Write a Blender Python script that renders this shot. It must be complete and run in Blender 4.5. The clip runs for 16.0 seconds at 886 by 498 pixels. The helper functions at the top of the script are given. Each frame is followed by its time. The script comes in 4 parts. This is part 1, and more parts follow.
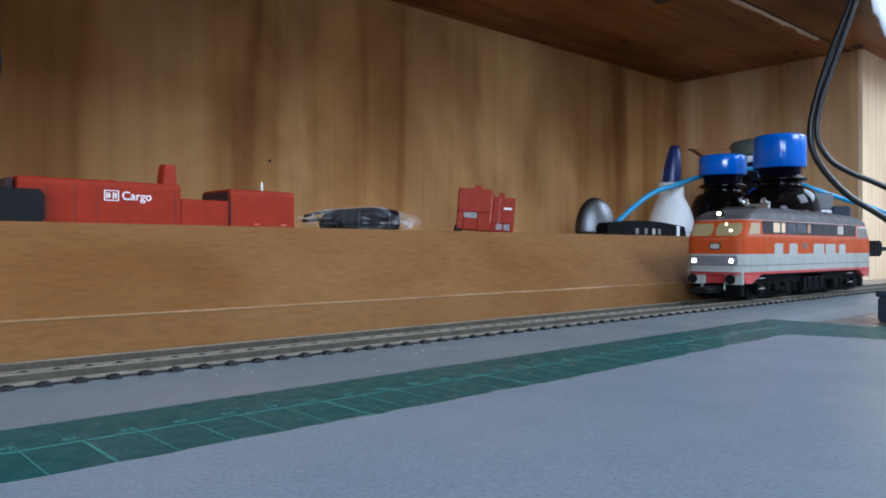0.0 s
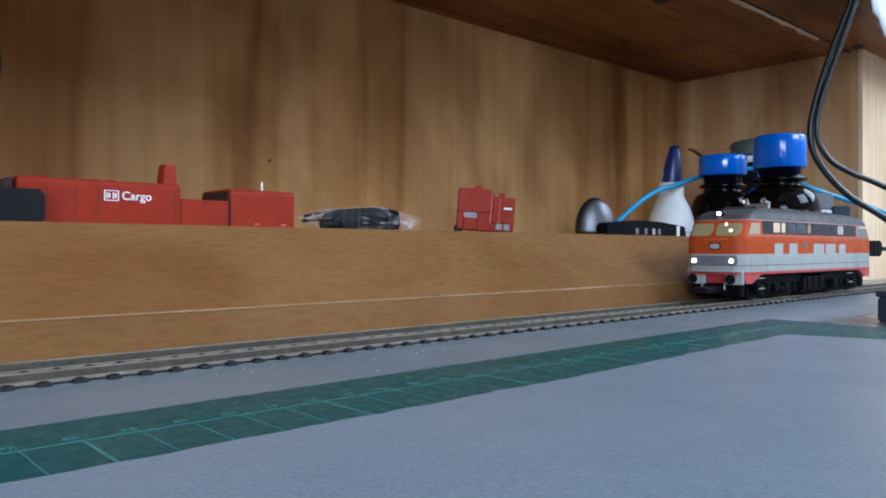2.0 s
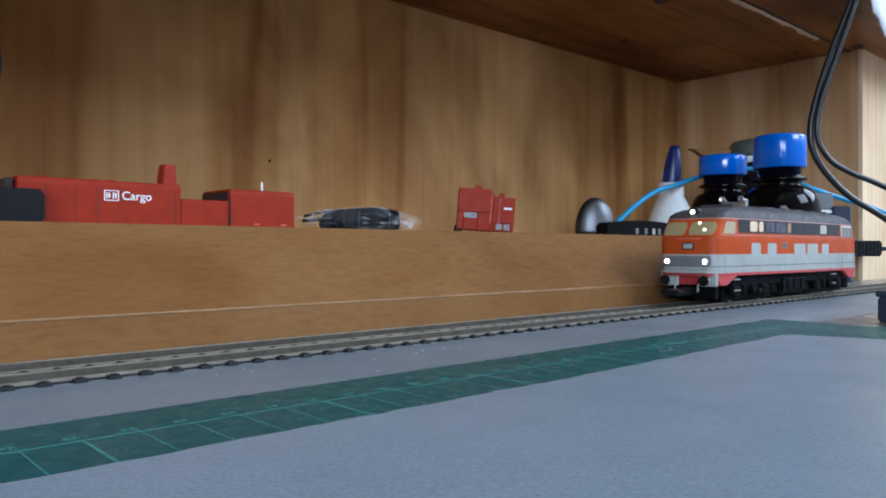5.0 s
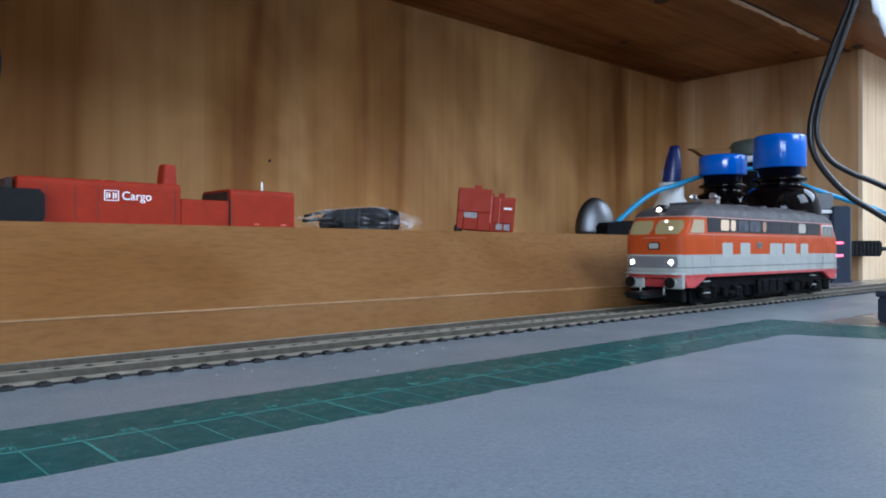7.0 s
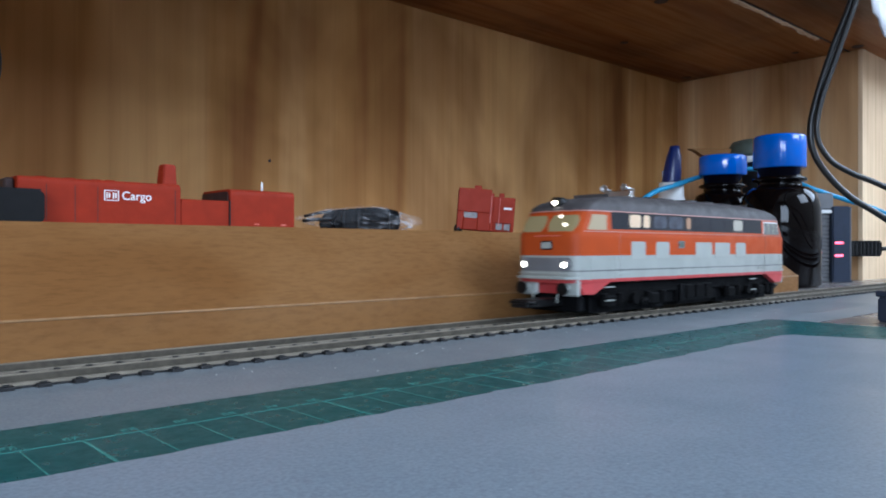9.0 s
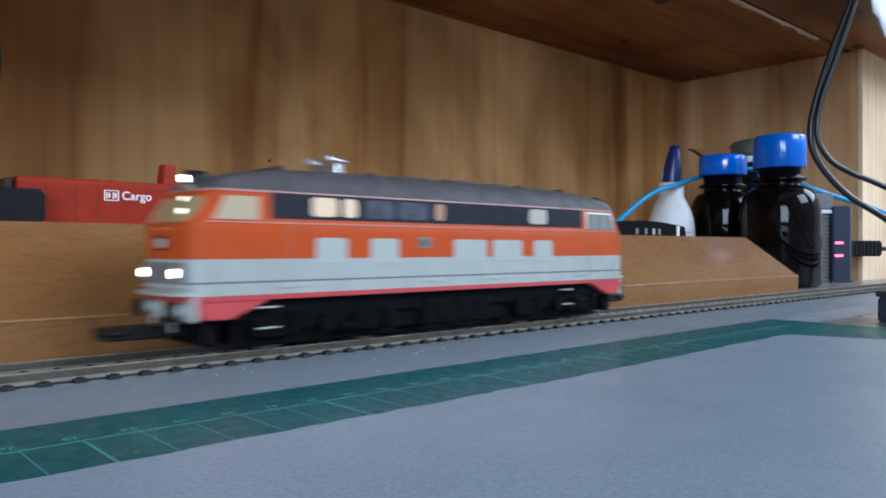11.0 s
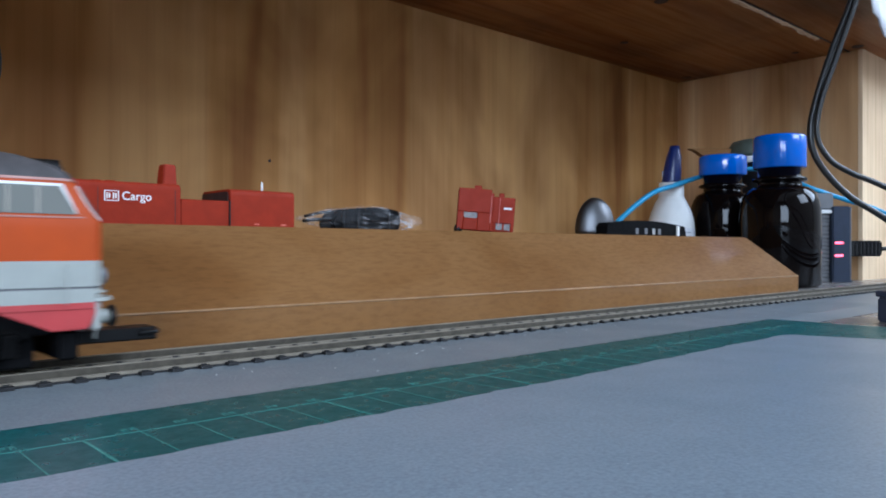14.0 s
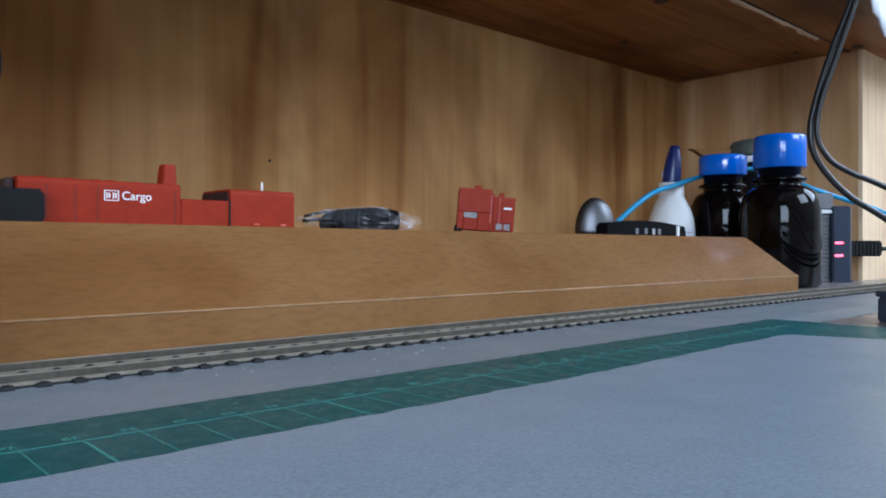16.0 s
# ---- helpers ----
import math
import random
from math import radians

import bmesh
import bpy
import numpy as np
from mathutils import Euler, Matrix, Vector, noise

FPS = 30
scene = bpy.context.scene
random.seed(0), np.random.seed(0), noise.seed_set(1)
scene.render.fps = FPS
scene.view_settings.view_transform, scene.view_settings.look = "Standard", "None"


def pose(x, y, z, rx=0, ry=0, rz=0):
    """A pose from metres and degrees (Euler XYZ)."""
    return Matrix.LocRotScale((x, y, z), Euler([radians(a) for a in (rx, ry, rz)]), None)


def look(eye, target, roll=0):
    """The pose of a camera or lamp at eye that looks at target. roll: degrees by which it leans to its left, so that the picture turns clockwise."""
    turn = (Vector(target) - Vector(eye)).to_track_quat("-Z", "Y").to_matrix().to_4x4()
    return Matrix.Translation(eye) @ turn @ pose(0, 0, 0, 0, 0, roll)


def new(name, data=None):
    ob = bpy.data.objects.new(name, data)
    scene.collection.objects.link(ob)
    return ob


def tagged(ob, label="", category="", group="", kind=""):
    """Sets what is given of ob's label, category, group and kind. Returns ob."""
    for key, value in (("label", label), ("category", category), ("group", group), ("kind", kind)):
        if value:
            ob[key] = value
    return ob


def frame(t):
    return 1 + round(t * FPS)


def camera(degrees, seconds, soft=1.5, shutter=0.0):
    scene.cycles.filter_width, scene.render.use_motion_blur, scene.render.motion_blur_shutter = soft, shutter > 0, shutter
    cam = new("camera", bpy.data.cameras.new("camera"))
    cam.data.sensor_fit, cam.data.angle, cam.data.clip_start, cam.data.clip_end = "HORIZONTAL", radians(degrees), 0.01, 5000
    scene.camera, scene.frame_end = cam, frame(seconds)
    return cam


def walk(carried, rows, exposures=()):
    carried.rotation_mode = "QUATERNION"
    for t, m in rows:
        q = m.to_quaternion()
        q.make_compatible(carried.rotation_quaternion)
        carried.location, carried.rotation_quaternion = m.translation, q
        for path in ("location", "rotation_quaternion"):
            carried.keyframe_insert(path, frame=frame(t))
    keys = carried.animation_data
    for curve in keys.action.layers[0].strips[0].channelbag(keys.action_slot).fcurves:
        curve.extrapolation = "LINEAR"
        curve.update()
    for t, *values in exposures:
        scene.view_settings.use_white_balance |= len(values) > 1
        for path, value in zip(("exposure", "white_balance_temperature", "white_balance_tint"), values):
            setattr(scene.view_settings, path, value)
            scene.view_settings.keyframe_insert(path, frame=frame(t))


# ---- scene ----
cam = camera(61.97, 16.0, soft=1.9, shutter=1.2)
EYE = (0.0, 0.0, 0.0317)
VIEW = look(EYE, (math.sin(radians(42.17)), math.cos(radians(42.17)), 0.0317))
walk(cam, [(0.0, VIEW), (16.0, VIEW)], exposures=[(0.0, -0.10, 5500, 10), (16.0, -0.10, 5500, 10)])

# ---- light: overcast daylight through the room's windows, in front of the hutch ----
world = bpy.data.worlds.new("sky")
scene.world = world
world.use_nodes = True
wn = world.node_tree
sky = wn.nodes.new("ShaderNodeTexSky")
sky.sky_type, sky.sun_disc = "NISHITA", False
sky.sun_elevation, sky.sun_rotation = radians(35), radians(150)
wn.links.new(sky.outputs[0], wn.nodes["Background"].inputs[0])
wn.nodes["Background"].inputs[1].default_value = 0.12


def area(name, m, sx, sy, power, colour):
    data = bpy.data.lights.new(name, "AREA")
    data.shape, data.size, data.size_y, data.energy, data.color = "RECTANGLE", sx, sy, power, colour
    ob = new(name, data)
    ob.matrix_world = m
    return ob


# the daylight of three windows, at their openings in the south and east walls: from, to, z0, z1
WIN = (0.50, 1.50, 0.80, 1.62)
WIN_WEST = (-2.2, -1.0, 0.05, 1.05)
WIN_EAST = (-1.1, -0.1, 0.62, 1.55)
DAY = (0.82, 0.91, 1.0)
area("window_daylight", look((1.00, -1.48, 1.21), (0.80, 0.3, 0.0)), 0.95, 0.80, 34, DAY)
area("window_daylight_west", look((-1.60, -1.48, 0.55), (0.75, 0.35, 0.15)), 1.15, 0.96, 49, DAY)
area("window_daylight_east", look((1.98, -0.60, 1.08), (0.45, 0.15, 0.0)), 0.95, 0.90, 26, DAY)


# ---- materials ----
def mat(name, colour=(0.5, 0.5, 0.5), rough=0.5, metal=0.0, emit=0.0, emit_colour=None, coat=0.0, spec=0.5):
    m = bpy.data.materials.new(name)
    m.use_nodes = True
    b = m.node_tree.nodes["Principled BSDF"]
    b.inputs["Base Color"].default_value = (*colour, 1)
    b.inputs["Roughness"].default_value = rough
    b.inputs["Metallic"].default_value = metal
    b.inputs["Specular IOR Level"].default_value = spec
    b.inputs["Coat Weight"].default_value = coat
    b.inputs["Coat Roughness"].default_value = 0.08
    if emit:
        b.inputs["Emission Color"].default_value = (*(emit_colour or colour), 1)
        b.inputs["Emission Strength"].default_value = emit
    return m


def node(m, kind, **values):
    n = m.node_tree.nodes.new(kind)
    for k, v in values.items():
        n.inputs[k.replace("_", " ")].default_value = v
    return n


def link(m, a, b):
    m.node_tree.links.new(a, b)


def bsdf(m):
    return m.node_tree.nodes["Principled BSDF"]


def coords(m, scale, rot=(0, 0, 0)):
    """Object coordinates in metres, scaled."""
    tc = m.node_tree.nodes.new("ShaderNodeTexCoord")
    mp = m.node_tree.nodes.new("ShaderNodeMapping")
    mp.inputs["Scale"].default_value = scale
    mp.inputs["Rotation"].default_value = rot
    link(m, tc.outputs["Object"], mp.inputs["Vector"])
    return mp.outputs["Vector"]


def ramp(m, fac, stops):
    r = m.node_tree.nodes.new("ShaderNodeValToRGB")
    r.color_ramp.elements[0].position, r.color_ramp.elements[0].color = stops[0][0], (*stops[0][1], 1)
    r.color_ramp.elements[1].position, r.color_ramp.elements[1].color = stops[-1][0], (*stops[-1][1], 1)
    for p, c in stops[1:-1]:
        e = r.color_ramp.elements.new(p)
        e.color = (*c, 1)
    link(m, fac, r.inputs["Fac"])
    return r.outputs["Color"]


def mix(m, kind, fac, a, b):
    x = m.node_tree.nodes.new("ShaderNodeMixRGB")
    x.blend_type = kind
    for sock, v in ((x.inputs["Fac"], fac), (x.inputs["Color1"], a), (x.inputs["Color2"], b)):
        if isinstance(v, (int, float)):
            sock.default_value = v
        elif isinstance(v, tuple):
            sock.default_value = (*v, 1)
        else:
            link(m, v, sock)
    return x.outputs["Color"]


def bump(m, height, strength, distance=0.0005):
    b = node(m, "ShaderNodeBump", Strength=strength, Distance=distance)
    link(m, height, b.inputs["Height"])
    link(m, b.outputs["Normal"], bsdf(m).inputs["Normal"])


def grained(name, light, mid, dark, scale, fine, rough=0.4, coat=0.0, streak=(0.35, 0.5, 0.62, 0.8), seed=0.0, flame=0.0, pores=0.75, blotch=0.0):
    """Varnished wood: broad streaks and fine pores along the axis with the small scale."""
    m = mat(name, mid, rough, coat=coat, spec=0.1)
    v = coords(m, scale)
    off = node(m, "ShaderNodeVectorMath")
    off.operation = "ADD"
    off.inputs[1].default_value = (seed, seed * 1.7, seed * 0.6)
    link(m, v, off.inputs[0])
    n1 = node(m, "ShaderNodeTexNoise", Scale=1.0, Detail=2.0, Roughness=0.5, Distortion=0.6)
    link(m, off.outputs[0], n1.inputs["Vector"])
    base = ramp(m, n1.outputs["Fac"], [(streak[0], dark), (streak[1], mid), (streak[2], light), (streak[3], mid)])
    if flame:
        o3 = node(m, "ShaderNodeVectorMath")
        o3.operation = "ADD"
        o3.inputs[1].default_value = (seed, seed * 1.7, seed * 0.6)
        link(m, coords(m, tuple(k * (0.42 if k > 5 else 3.2) for k in scale)), o3.inputs[0])
        v3 = o3.outputs[0]
        n3 = node(m, "ShaderNodeTexNoise", Scale=1.0, Detail=3.0, Roughness=0.5, Distortion=0.8)
        link(m, v3, n3.inputs["Vector"])
        base = mix(m, "MULTIPLY", flame, base, ramp(m, n3.outputs["Fac"], [(0.36, (0.42, 0.33, 0.27)), (0.56, (1.0, 1.0, 1.0))]))
    if blotch:
        v4 = coords(m, (7.0, 7.0, 6.5), (0, 0.5, 0))
        n4 = node(m, "ShaderNodeTexNoise", Scale=1.0, Detail=3.0, Roughness=0.55, Distortion=0.5)
        link(m, v4, n4.inputs["Vector"])
        base = mix(m, "MULTIPLY", blotch, base, ramp(m, n4.outputs["Fac"], [(0.38, (0.50, 0.40, 0.32)), (0.60, (1.0, 1.0, 1.0))]))
    v2 = coords(m, fine)
    n2 = node(m, "ShaderNodeTexNoise", Scale=1.0, Detail=4.0, Roughness=0.65)
    link(m, v2, n2.inputs["Vector"])
    grain = ramp(m, n2.outputs["Fac"], [(0.3, (0.74, 0.70, 0.66)), (0.55, (1, 1, 1)), (0.8, (1.0, 0.97, 0.92))])
    link(m, mix(m, "MULTIPLY", pores, base, grain), bsdf(m).inputs["Base Color"])
    r = ramp(m, n2.outputs["Fac"], [(0.3, (rough + 0.12,) * 3), (0.7, (rough - 0.05,) * 3)])
    link(m, r, bsdf(m).inputs["Roughness"])
    bump(m, n2.outputs["Fac"], 0.12)
    return m


def painted(name, colour, rough=0.35, vary=0.12, scale=160.0, metal=0.0, coat=0.0):
    """Painted or moulded plastic with faint soiling and relief."""
    m = mat(name, colour, rough, metal, coat=coat)
    v = coords(m, (scale,) * 3)
    n = node(m, "ShaderNodeTexNoise", Scale=1.0, Detail=4.0, Roughness=0.6)
    link(m, v, n.inputs["Vector"])
    c = ramp(m, n.outputs["Fac"], [(0.3, tuple(k * (1 - vary) for k in colour)), (0.7, tuple(min(1, k * (1 + vary * 0.6)) for k in colour))])
    link(m, c, bsdf(m).inputs["Base Color"])
    r = ramp(m, n.outputs["Fac"], [(0.3, (min(1, rough + 0.1),) * 3), (0.7, (max(0.02, rough - 0.06),) * 3)])
    link(m, r, bsdf(m).inputs["Roughness"])
    n3 = node(m, "ShaderNodeTexNoise", Scale=9.0, Detail=2.0)
    link(m, v, n3.inputs["Vector"])
    bump(m, n3.outputs["Fac"], 0.05, 0.0002)
    return m


PINE_BACK = grained("pine_back", (0.62, 0.350, 0.140), (0.52, 0.270, 0.092), (0.35, 0.157, 0.048), (21, 21, 1.5), (200, 200, 4), 0.52, 0.0, (0.31, 0.44, 0.60, 0.85), 8.4, 0.6, 0.4, 0.3)
PINE_SIDE = grained("pine_side", (0.68, 0.43, 0.22), (0.58, 0.33, 0.145), (0.36, 0.17, 0.055), (26, 26, 1.4), (200, 200, 4), 0.50, 0.0, (0.28, 0.43, 0.60, 0.85), 7.7, 0.4, 0.45)
# the top panel's wood is darkened and reddened for the shade under it
PINE_TOP_SHADED = grained("pine_top_shaded", (0.34, 0.135, 0.038), (0.27, 0.096, 0.025), (0.14, 0.045, 0.011), (2.2, 14, 14), (9, 160, 160), 0.42, 0.1, (0.34, 0.47, 0.6, 0.8), 1.3, 0.6)
PINE_PALE = grained("pine_pale", (0.86, 0.65, 0.42), (0.82, 0.60, 0.37), (0.72, 0.50, 0.29), (20, 20, 1.4), (200, 200, 7), 0.45, 0.1, (0.3, 0.45, 0.6, 0.8), 5.2, 0.3)
BEECH = grained("beech", (0.226, 0.113, 0.041), (0.208, 0.100, 0.034), (0.178, 0.080, 0.025), (16, 24, 24), (170, 650, 650), 0.36, 0.2, (0.3, 0.46, 0.6, 0.8), 2.2, 0.06)
BEECH_WORN = painted("beech_worn_edge", (0.30, 0.165, 0.068), 0.4, 0.35, 120)


def desk_material(name, colour, rough, spots):
    m = mat(name, colour, rough)
    v = coords(m, (1, 1, 1))
    n = node(m, "ShaderNodeTexNoise", Scale=1400.0, Detail=2.0, Roughness=0.7)
    n2 = node(m, "ShaderNodeTexNoise", Scale=22.0, Detail=4.0, Roughness=0.6)
    for k in (n, n2):
        link(m, v, k.inputs["Vector"])
    c1 = ramp(m, n.outputs["Fac"], [(0.32, tuple(k * 0.8 for k in colour)), (0.5, colour), (0.72, tuple(k * 1.2 for k in colour))])
    c2 = ramp(m, n2.outputs["Fac"], [(0.3, (0.9, 0.9, 0.91)), (0.7, (1.05, 1.05, 1.05))])
    c = mix(m, "MULTIPLY", 1.0, c1, c2)
    vo = node(m, "ShaderNodeTexVoronoi", Scale=260.0)
    link(m, v, vo.inputs["Vector"])
    dust = ramp(m, vo.outputs["Distance"], [(spots, (1, 1, 1)), (spots + 0.025, (0, 0, 0))])
    sep = node(m, "ShaderNodeSeparateColor")
    link(m, vo.outputs["Color"], sep.inputs[0])
    few = ramp(m, sep.outputs[0], [(0.86, (0, 0, 0)), (0.9, (1, 1, 1))])
    link(m, mix(m, "MIX", mix(m, "MULTIPLY", 1.0, dust, few), c, (0.62, 0.63, 0.64)), bsdf(m).inputs["Base Color"])
    r = ramp(m, n2.outputs["Fac"], [(0.3, (rough + 0.08,) * 3), (0.7, (max(0.03, rough - 0.05),) * 3)])
    link(m, r, bsdf(m).inputs["Roughness"])
    bump(m, n.outputs["Fac"], 0.06, 0.0002)
    return m


DESK = desk_material("desk_laminate", (0.22, 0.20, 0.185), 0.24, 0.03)
UNDERLAY = desk_material("underlay_foam", (0.188, 0.215, 0.232), 0.36, 0.07)
SHEET = desk_material("sheet_card", (0.228, 0.277, 0.32), 0.32, 0.02)
MAT_GREEN = painted("mat_green", (0.005, 0.088, 0.092), 0.30, 0.2, 300)
bsdf(MAT_GREEN).inputs["Specular IOR Level"].default_value = 0.22
MAT_LINE = painted("mat_line", (0.06, 0.25, 0.215), 0.4, 0.2, 500)
PLASTER = painted("plaster", (0.55, 0.53, 0.50), 0.8, 0.04, 30)
FLOORING = grained("room_floor", (0.32, 0.2, 0.11), (0.27, 0.165, 0.085), (0.2, 0.11, 0.05), (1, 14, 14), (8, 120, 120), 0.45)
RAIL = painted("rail_nickel", (0.225, 0.195, 0.15), 0.5, 0.3, 120, 0.1)
bsdf(RAIL).inputs["Specular IOR Level"].default_value = 0.2
RAIL_SIDE = painted("rail_web_tarnished", (0.075, 0.064, 0.048), 0.55, 0.35, 300, 0.1)
bsdf(RAIL_SIDE).inputs["Specular IOR Level"].default_value = 0.15
SLEEPER = painted("sleeper_plastic", (0.010, 0.0095, 0.010), 0.5, 0.3, 300)
ORANGE = painted("loco_orange", (0.43, 0.066, 0.012), 0.42, 0.07, 120)
bsdf(ORANGE).inputs["Specular IOR Level"].default_value = 0.15
CREAM_GREY = painted("loco_light_grey", (0.35, 0.362, 0.33), 0.36, 0.08, 120)
PANEL_WHITE = painted("loco_panel_white", (0.37, 0.382, 0.35), 0.36, 0.05, 120)
TRIM = painted("loco_trim_pale_red", (0.42, 0.20, 0.16), 0.4, 0.1, 120)
LOCO_RED = painted("loco_red", (0.44, 0.05, 0.05), 0.4, 0.1, 120)
PINK = painted("loco_trim_red", (0.58, 0.14, 0.10), 0.4, 0.1, 120)
ROOF_GREY = painted("loco_roof_grey", (0.070, 0.063, 0.063), 0.6, 0.25, 200)
bsdf(ROOF_GREY).inputs["Specular IOR Level"].default_value = 0.25
BLACK = painted("black_plastic", (0.007, 0.007, 0.0075), 0.4, 0.3, 200)
bsdf(BLACK).inputs["Specular IOR Level"].default_value = 0.2
BLACK_MATT = painted("black_underframe", (0.004, 0.004, 0.0045), 0.65, 0.4, 300)
bsdf(BLACK_MATT).inputs["Specular IOR Level"].default_value = 0.06
BOGIE_BLACK = painted("black_bogie", (0.0030, 0.0029, 0.0030), 0.6, 0.4, 300)
bsdf(BOGIE_BLACK).inputs["Specular IOR Level"].default_value = 0.05
DARK_GLASS = mat("dark_window", (0.02, 0.022, 0.028), 0.08)
BLUE_GLASS = painted("loco_side_window", (0.075, 0.08, 0.10), 0.12, 0.35, 260)
DIM_GLASS = painted("loco_dark_side_window", (0.022, 0.025, 0.034), 0.12, 0.35, 260)
# opaque pale pane: brightness seen through the window is put into its colour
PALE_PANE = mat("loco_pale_window", (0.44, 0.40, 0.33), 0.15)
# emitting panes: their own glow stands in for bulb light inside the body
LIT_PANE = mat("loco_lit_window_glow", (0.6, 0.46, 0.32), 0.15, emit=0.22, emit_colour=(1.0, 0.66, 0.38))
CAB_GLOW_PANE = mat("loco_cab_window_glow", (0.15, 0.125, 0.06), 0.08, emit=0.13, emit_colour=(1.0, 0.78, 0.40))
ORANGE_GLOW_PANE = mat("loco_dim_window_glow", (0.36, 0.22, 0.14), 0.15, emit=0.05, emit_colour=(1.0, 0.5, 0.25))
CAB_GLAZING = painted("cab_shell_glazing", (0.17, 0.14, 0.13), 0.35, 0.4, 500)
CAB_SIDE_GLOW_PANE = mat("loco_cab_side_window_glow", (0.36, 0.29, 0.19), 0.15, emit=0.1, emit_colour=(1.0, 0.80, 0.52))
REAR_PANE = mat("loco_rear_cab_window", (0.19, 0.19, 0.17), 0.1)
LAMP = mat("headlamp_lit", (1, 1, 1), 0.3, emit=14.0, emit_colour=(1.0, 0.86, 0.62))
BULB = mat("cab_bulb", (1, 1, 1), 0.3, emit=2.2, emit_colour=(1.0, 0.85, 0.55))
WHITE = painted("white_plastic", (0.78, 0.78, 0.76), 0.4, 0.05, 120)
SILVER = painted("bright_metal", (0.6, 0.6, 0.6), 0.3, 0.15, 200, 0.9)
STEEL = mat("steel", (0.115, 0.115, 0.12), 0.40, 1.0)
SHELL_RED = painted("shell_red", (0.25, 0.020, 0.005), 0.5, 0.12, 150)
bsdf(SHELL_RED).inputs["Specular IOR Level"].default_value = 0.16
SHELL_DARK = painted("dark_marks_and_hollows", (0.03, 0.012, 0.01), 0.6, 0.2, 150)
PRINT = mat("white_print", (0.75, 0.74, 0.72), 0.5)
CAP_BLUE = painted("cap_blue", (0.008, 0.13, 0.62), 0.13, 0.06, 90, coat=0.4)
CAP_NAVY = painted("cap_navy", (0.010, 0.02, 0.11), 0.3, 0.1, 90)
BROWN_GLASS = mat("brown_bottle_glass", (0.003, 0.002, 0.002), 0.05, spec=0.2)
LABEL_PAPER = painted("label_paper", (0.70, 0.71, 0.74), 0.6, 0.06, 90)
LABEL_INK = mat("label_ink", (0.3, 0.31, 0.36), 0.6)
TEAL = painted("blue_cable_sheath", (0.03, 0.28, 0.50), 0.4, 0.12, 150)
CABLE_BLACK = painted("black_cable_sheath", (0.012, 0.012, 0.012), 0.35, 0.2, 150)
HUB_NAVY = painted("hub_dark_plastic", (0.025, 0.035, 0.06), 0.35, 0.15, 150)
GREY_PLASTIC = painted("grey_plastic", (0.16, 0.16, 0.165), 0.5, 0.12, 120)
LED_RED = mat("red_led", (1, 0.1, 0.12), 0.3, emit=4.0, emit_colour=(1.0, 0.12, 0.2))
OLIVE = painted("olive_plastic", (0.085, 0.105, 0.085), 0.5, 0.15, 120)
FOIL = mat("clear_film", (0.8, 0.8, 0.82), 0.16)
fv = coords(FOIL, (70, 70, 120))
fn = node(FOIL, "ShaderNodeTexNoise", Scale=1.0, Detail=3.0, Roughness=0.6, Distortion=1.2)
link(FOIL, fv, fn.inputs["Vector"])
link(FOIL, ramp(FOIL, fn.outputs["Fac"], [(0.50, (0.03, 0.03, 0.03)), (0.62, (0.16, 0.16, 0.16)), (0.72, (0.45, 0.45, 0.45))]), bsdf(FOIL).inputs["Alpha"])
RAG = painted("pale_cloth", (0.7, 0.71, 0.74), 0.8, 0.1, 90)


# ---- mesh tools ----
def mesh_of(bm, name, material, smooth=False):
    me = bpy.data.meshes.new(name)
    bm.normal_update()
    if smooth:
        for f in bm.faces:
            f.smooth = True
    bm.to_mesh(me)
    bm.free()
    me.materials.append(material)
    return me


def part(name, bm, material, parent=None, label="", smooth=False):
    ob = new(name, mesh_of(bm, name, material, smooth))
    if parent is not None:
        ob.parent = parent
    if label:
        tagged(ob, label)
    return ob


def thing(name, x, y, z, label, category, group="", rz=0, kind=""):
    ob = new(name)
    ob.empty_display_size = 0.01
    ob.matrix_basis = pose(x, y, z, 0, 0, rz)
    return tagged(ob, label, category, group, kind)


def box(bm, x0, x1, y0, y1, z0, z1, bev=0.0, seg=1):
    b = bmesh.new()
    bmesh.ops.create_cube(b, size=1)
    for v in b.verts:
        v.co = ((x0 + x1) / 2 + v.co.x * (x1 - x0), (y0 + y1) / 2 + v.co.y * (y1 - y0), (z0 + z1) / 2 + v.co.z * (z1 - z0))
    if bev:
        bmesh.ops.bevel(b, geom=b.edges[:], offset=bev, segments=seg, affect="EDGES", clamp_overlap=True)
    join(bm, b)
    return bm


def join(bm, b):
    vs = [bm.verts.new(v.co) for v in b.verts]
    b.verts.index_update()
    for f in b.faces:
        nf = bm.faces.new([vs[v.index] for v in f.verts])
        nf.smooth = f.smooth
    b.free()


def boxed(*a, **k):
    return box(bmesh.new(), *a, **k)


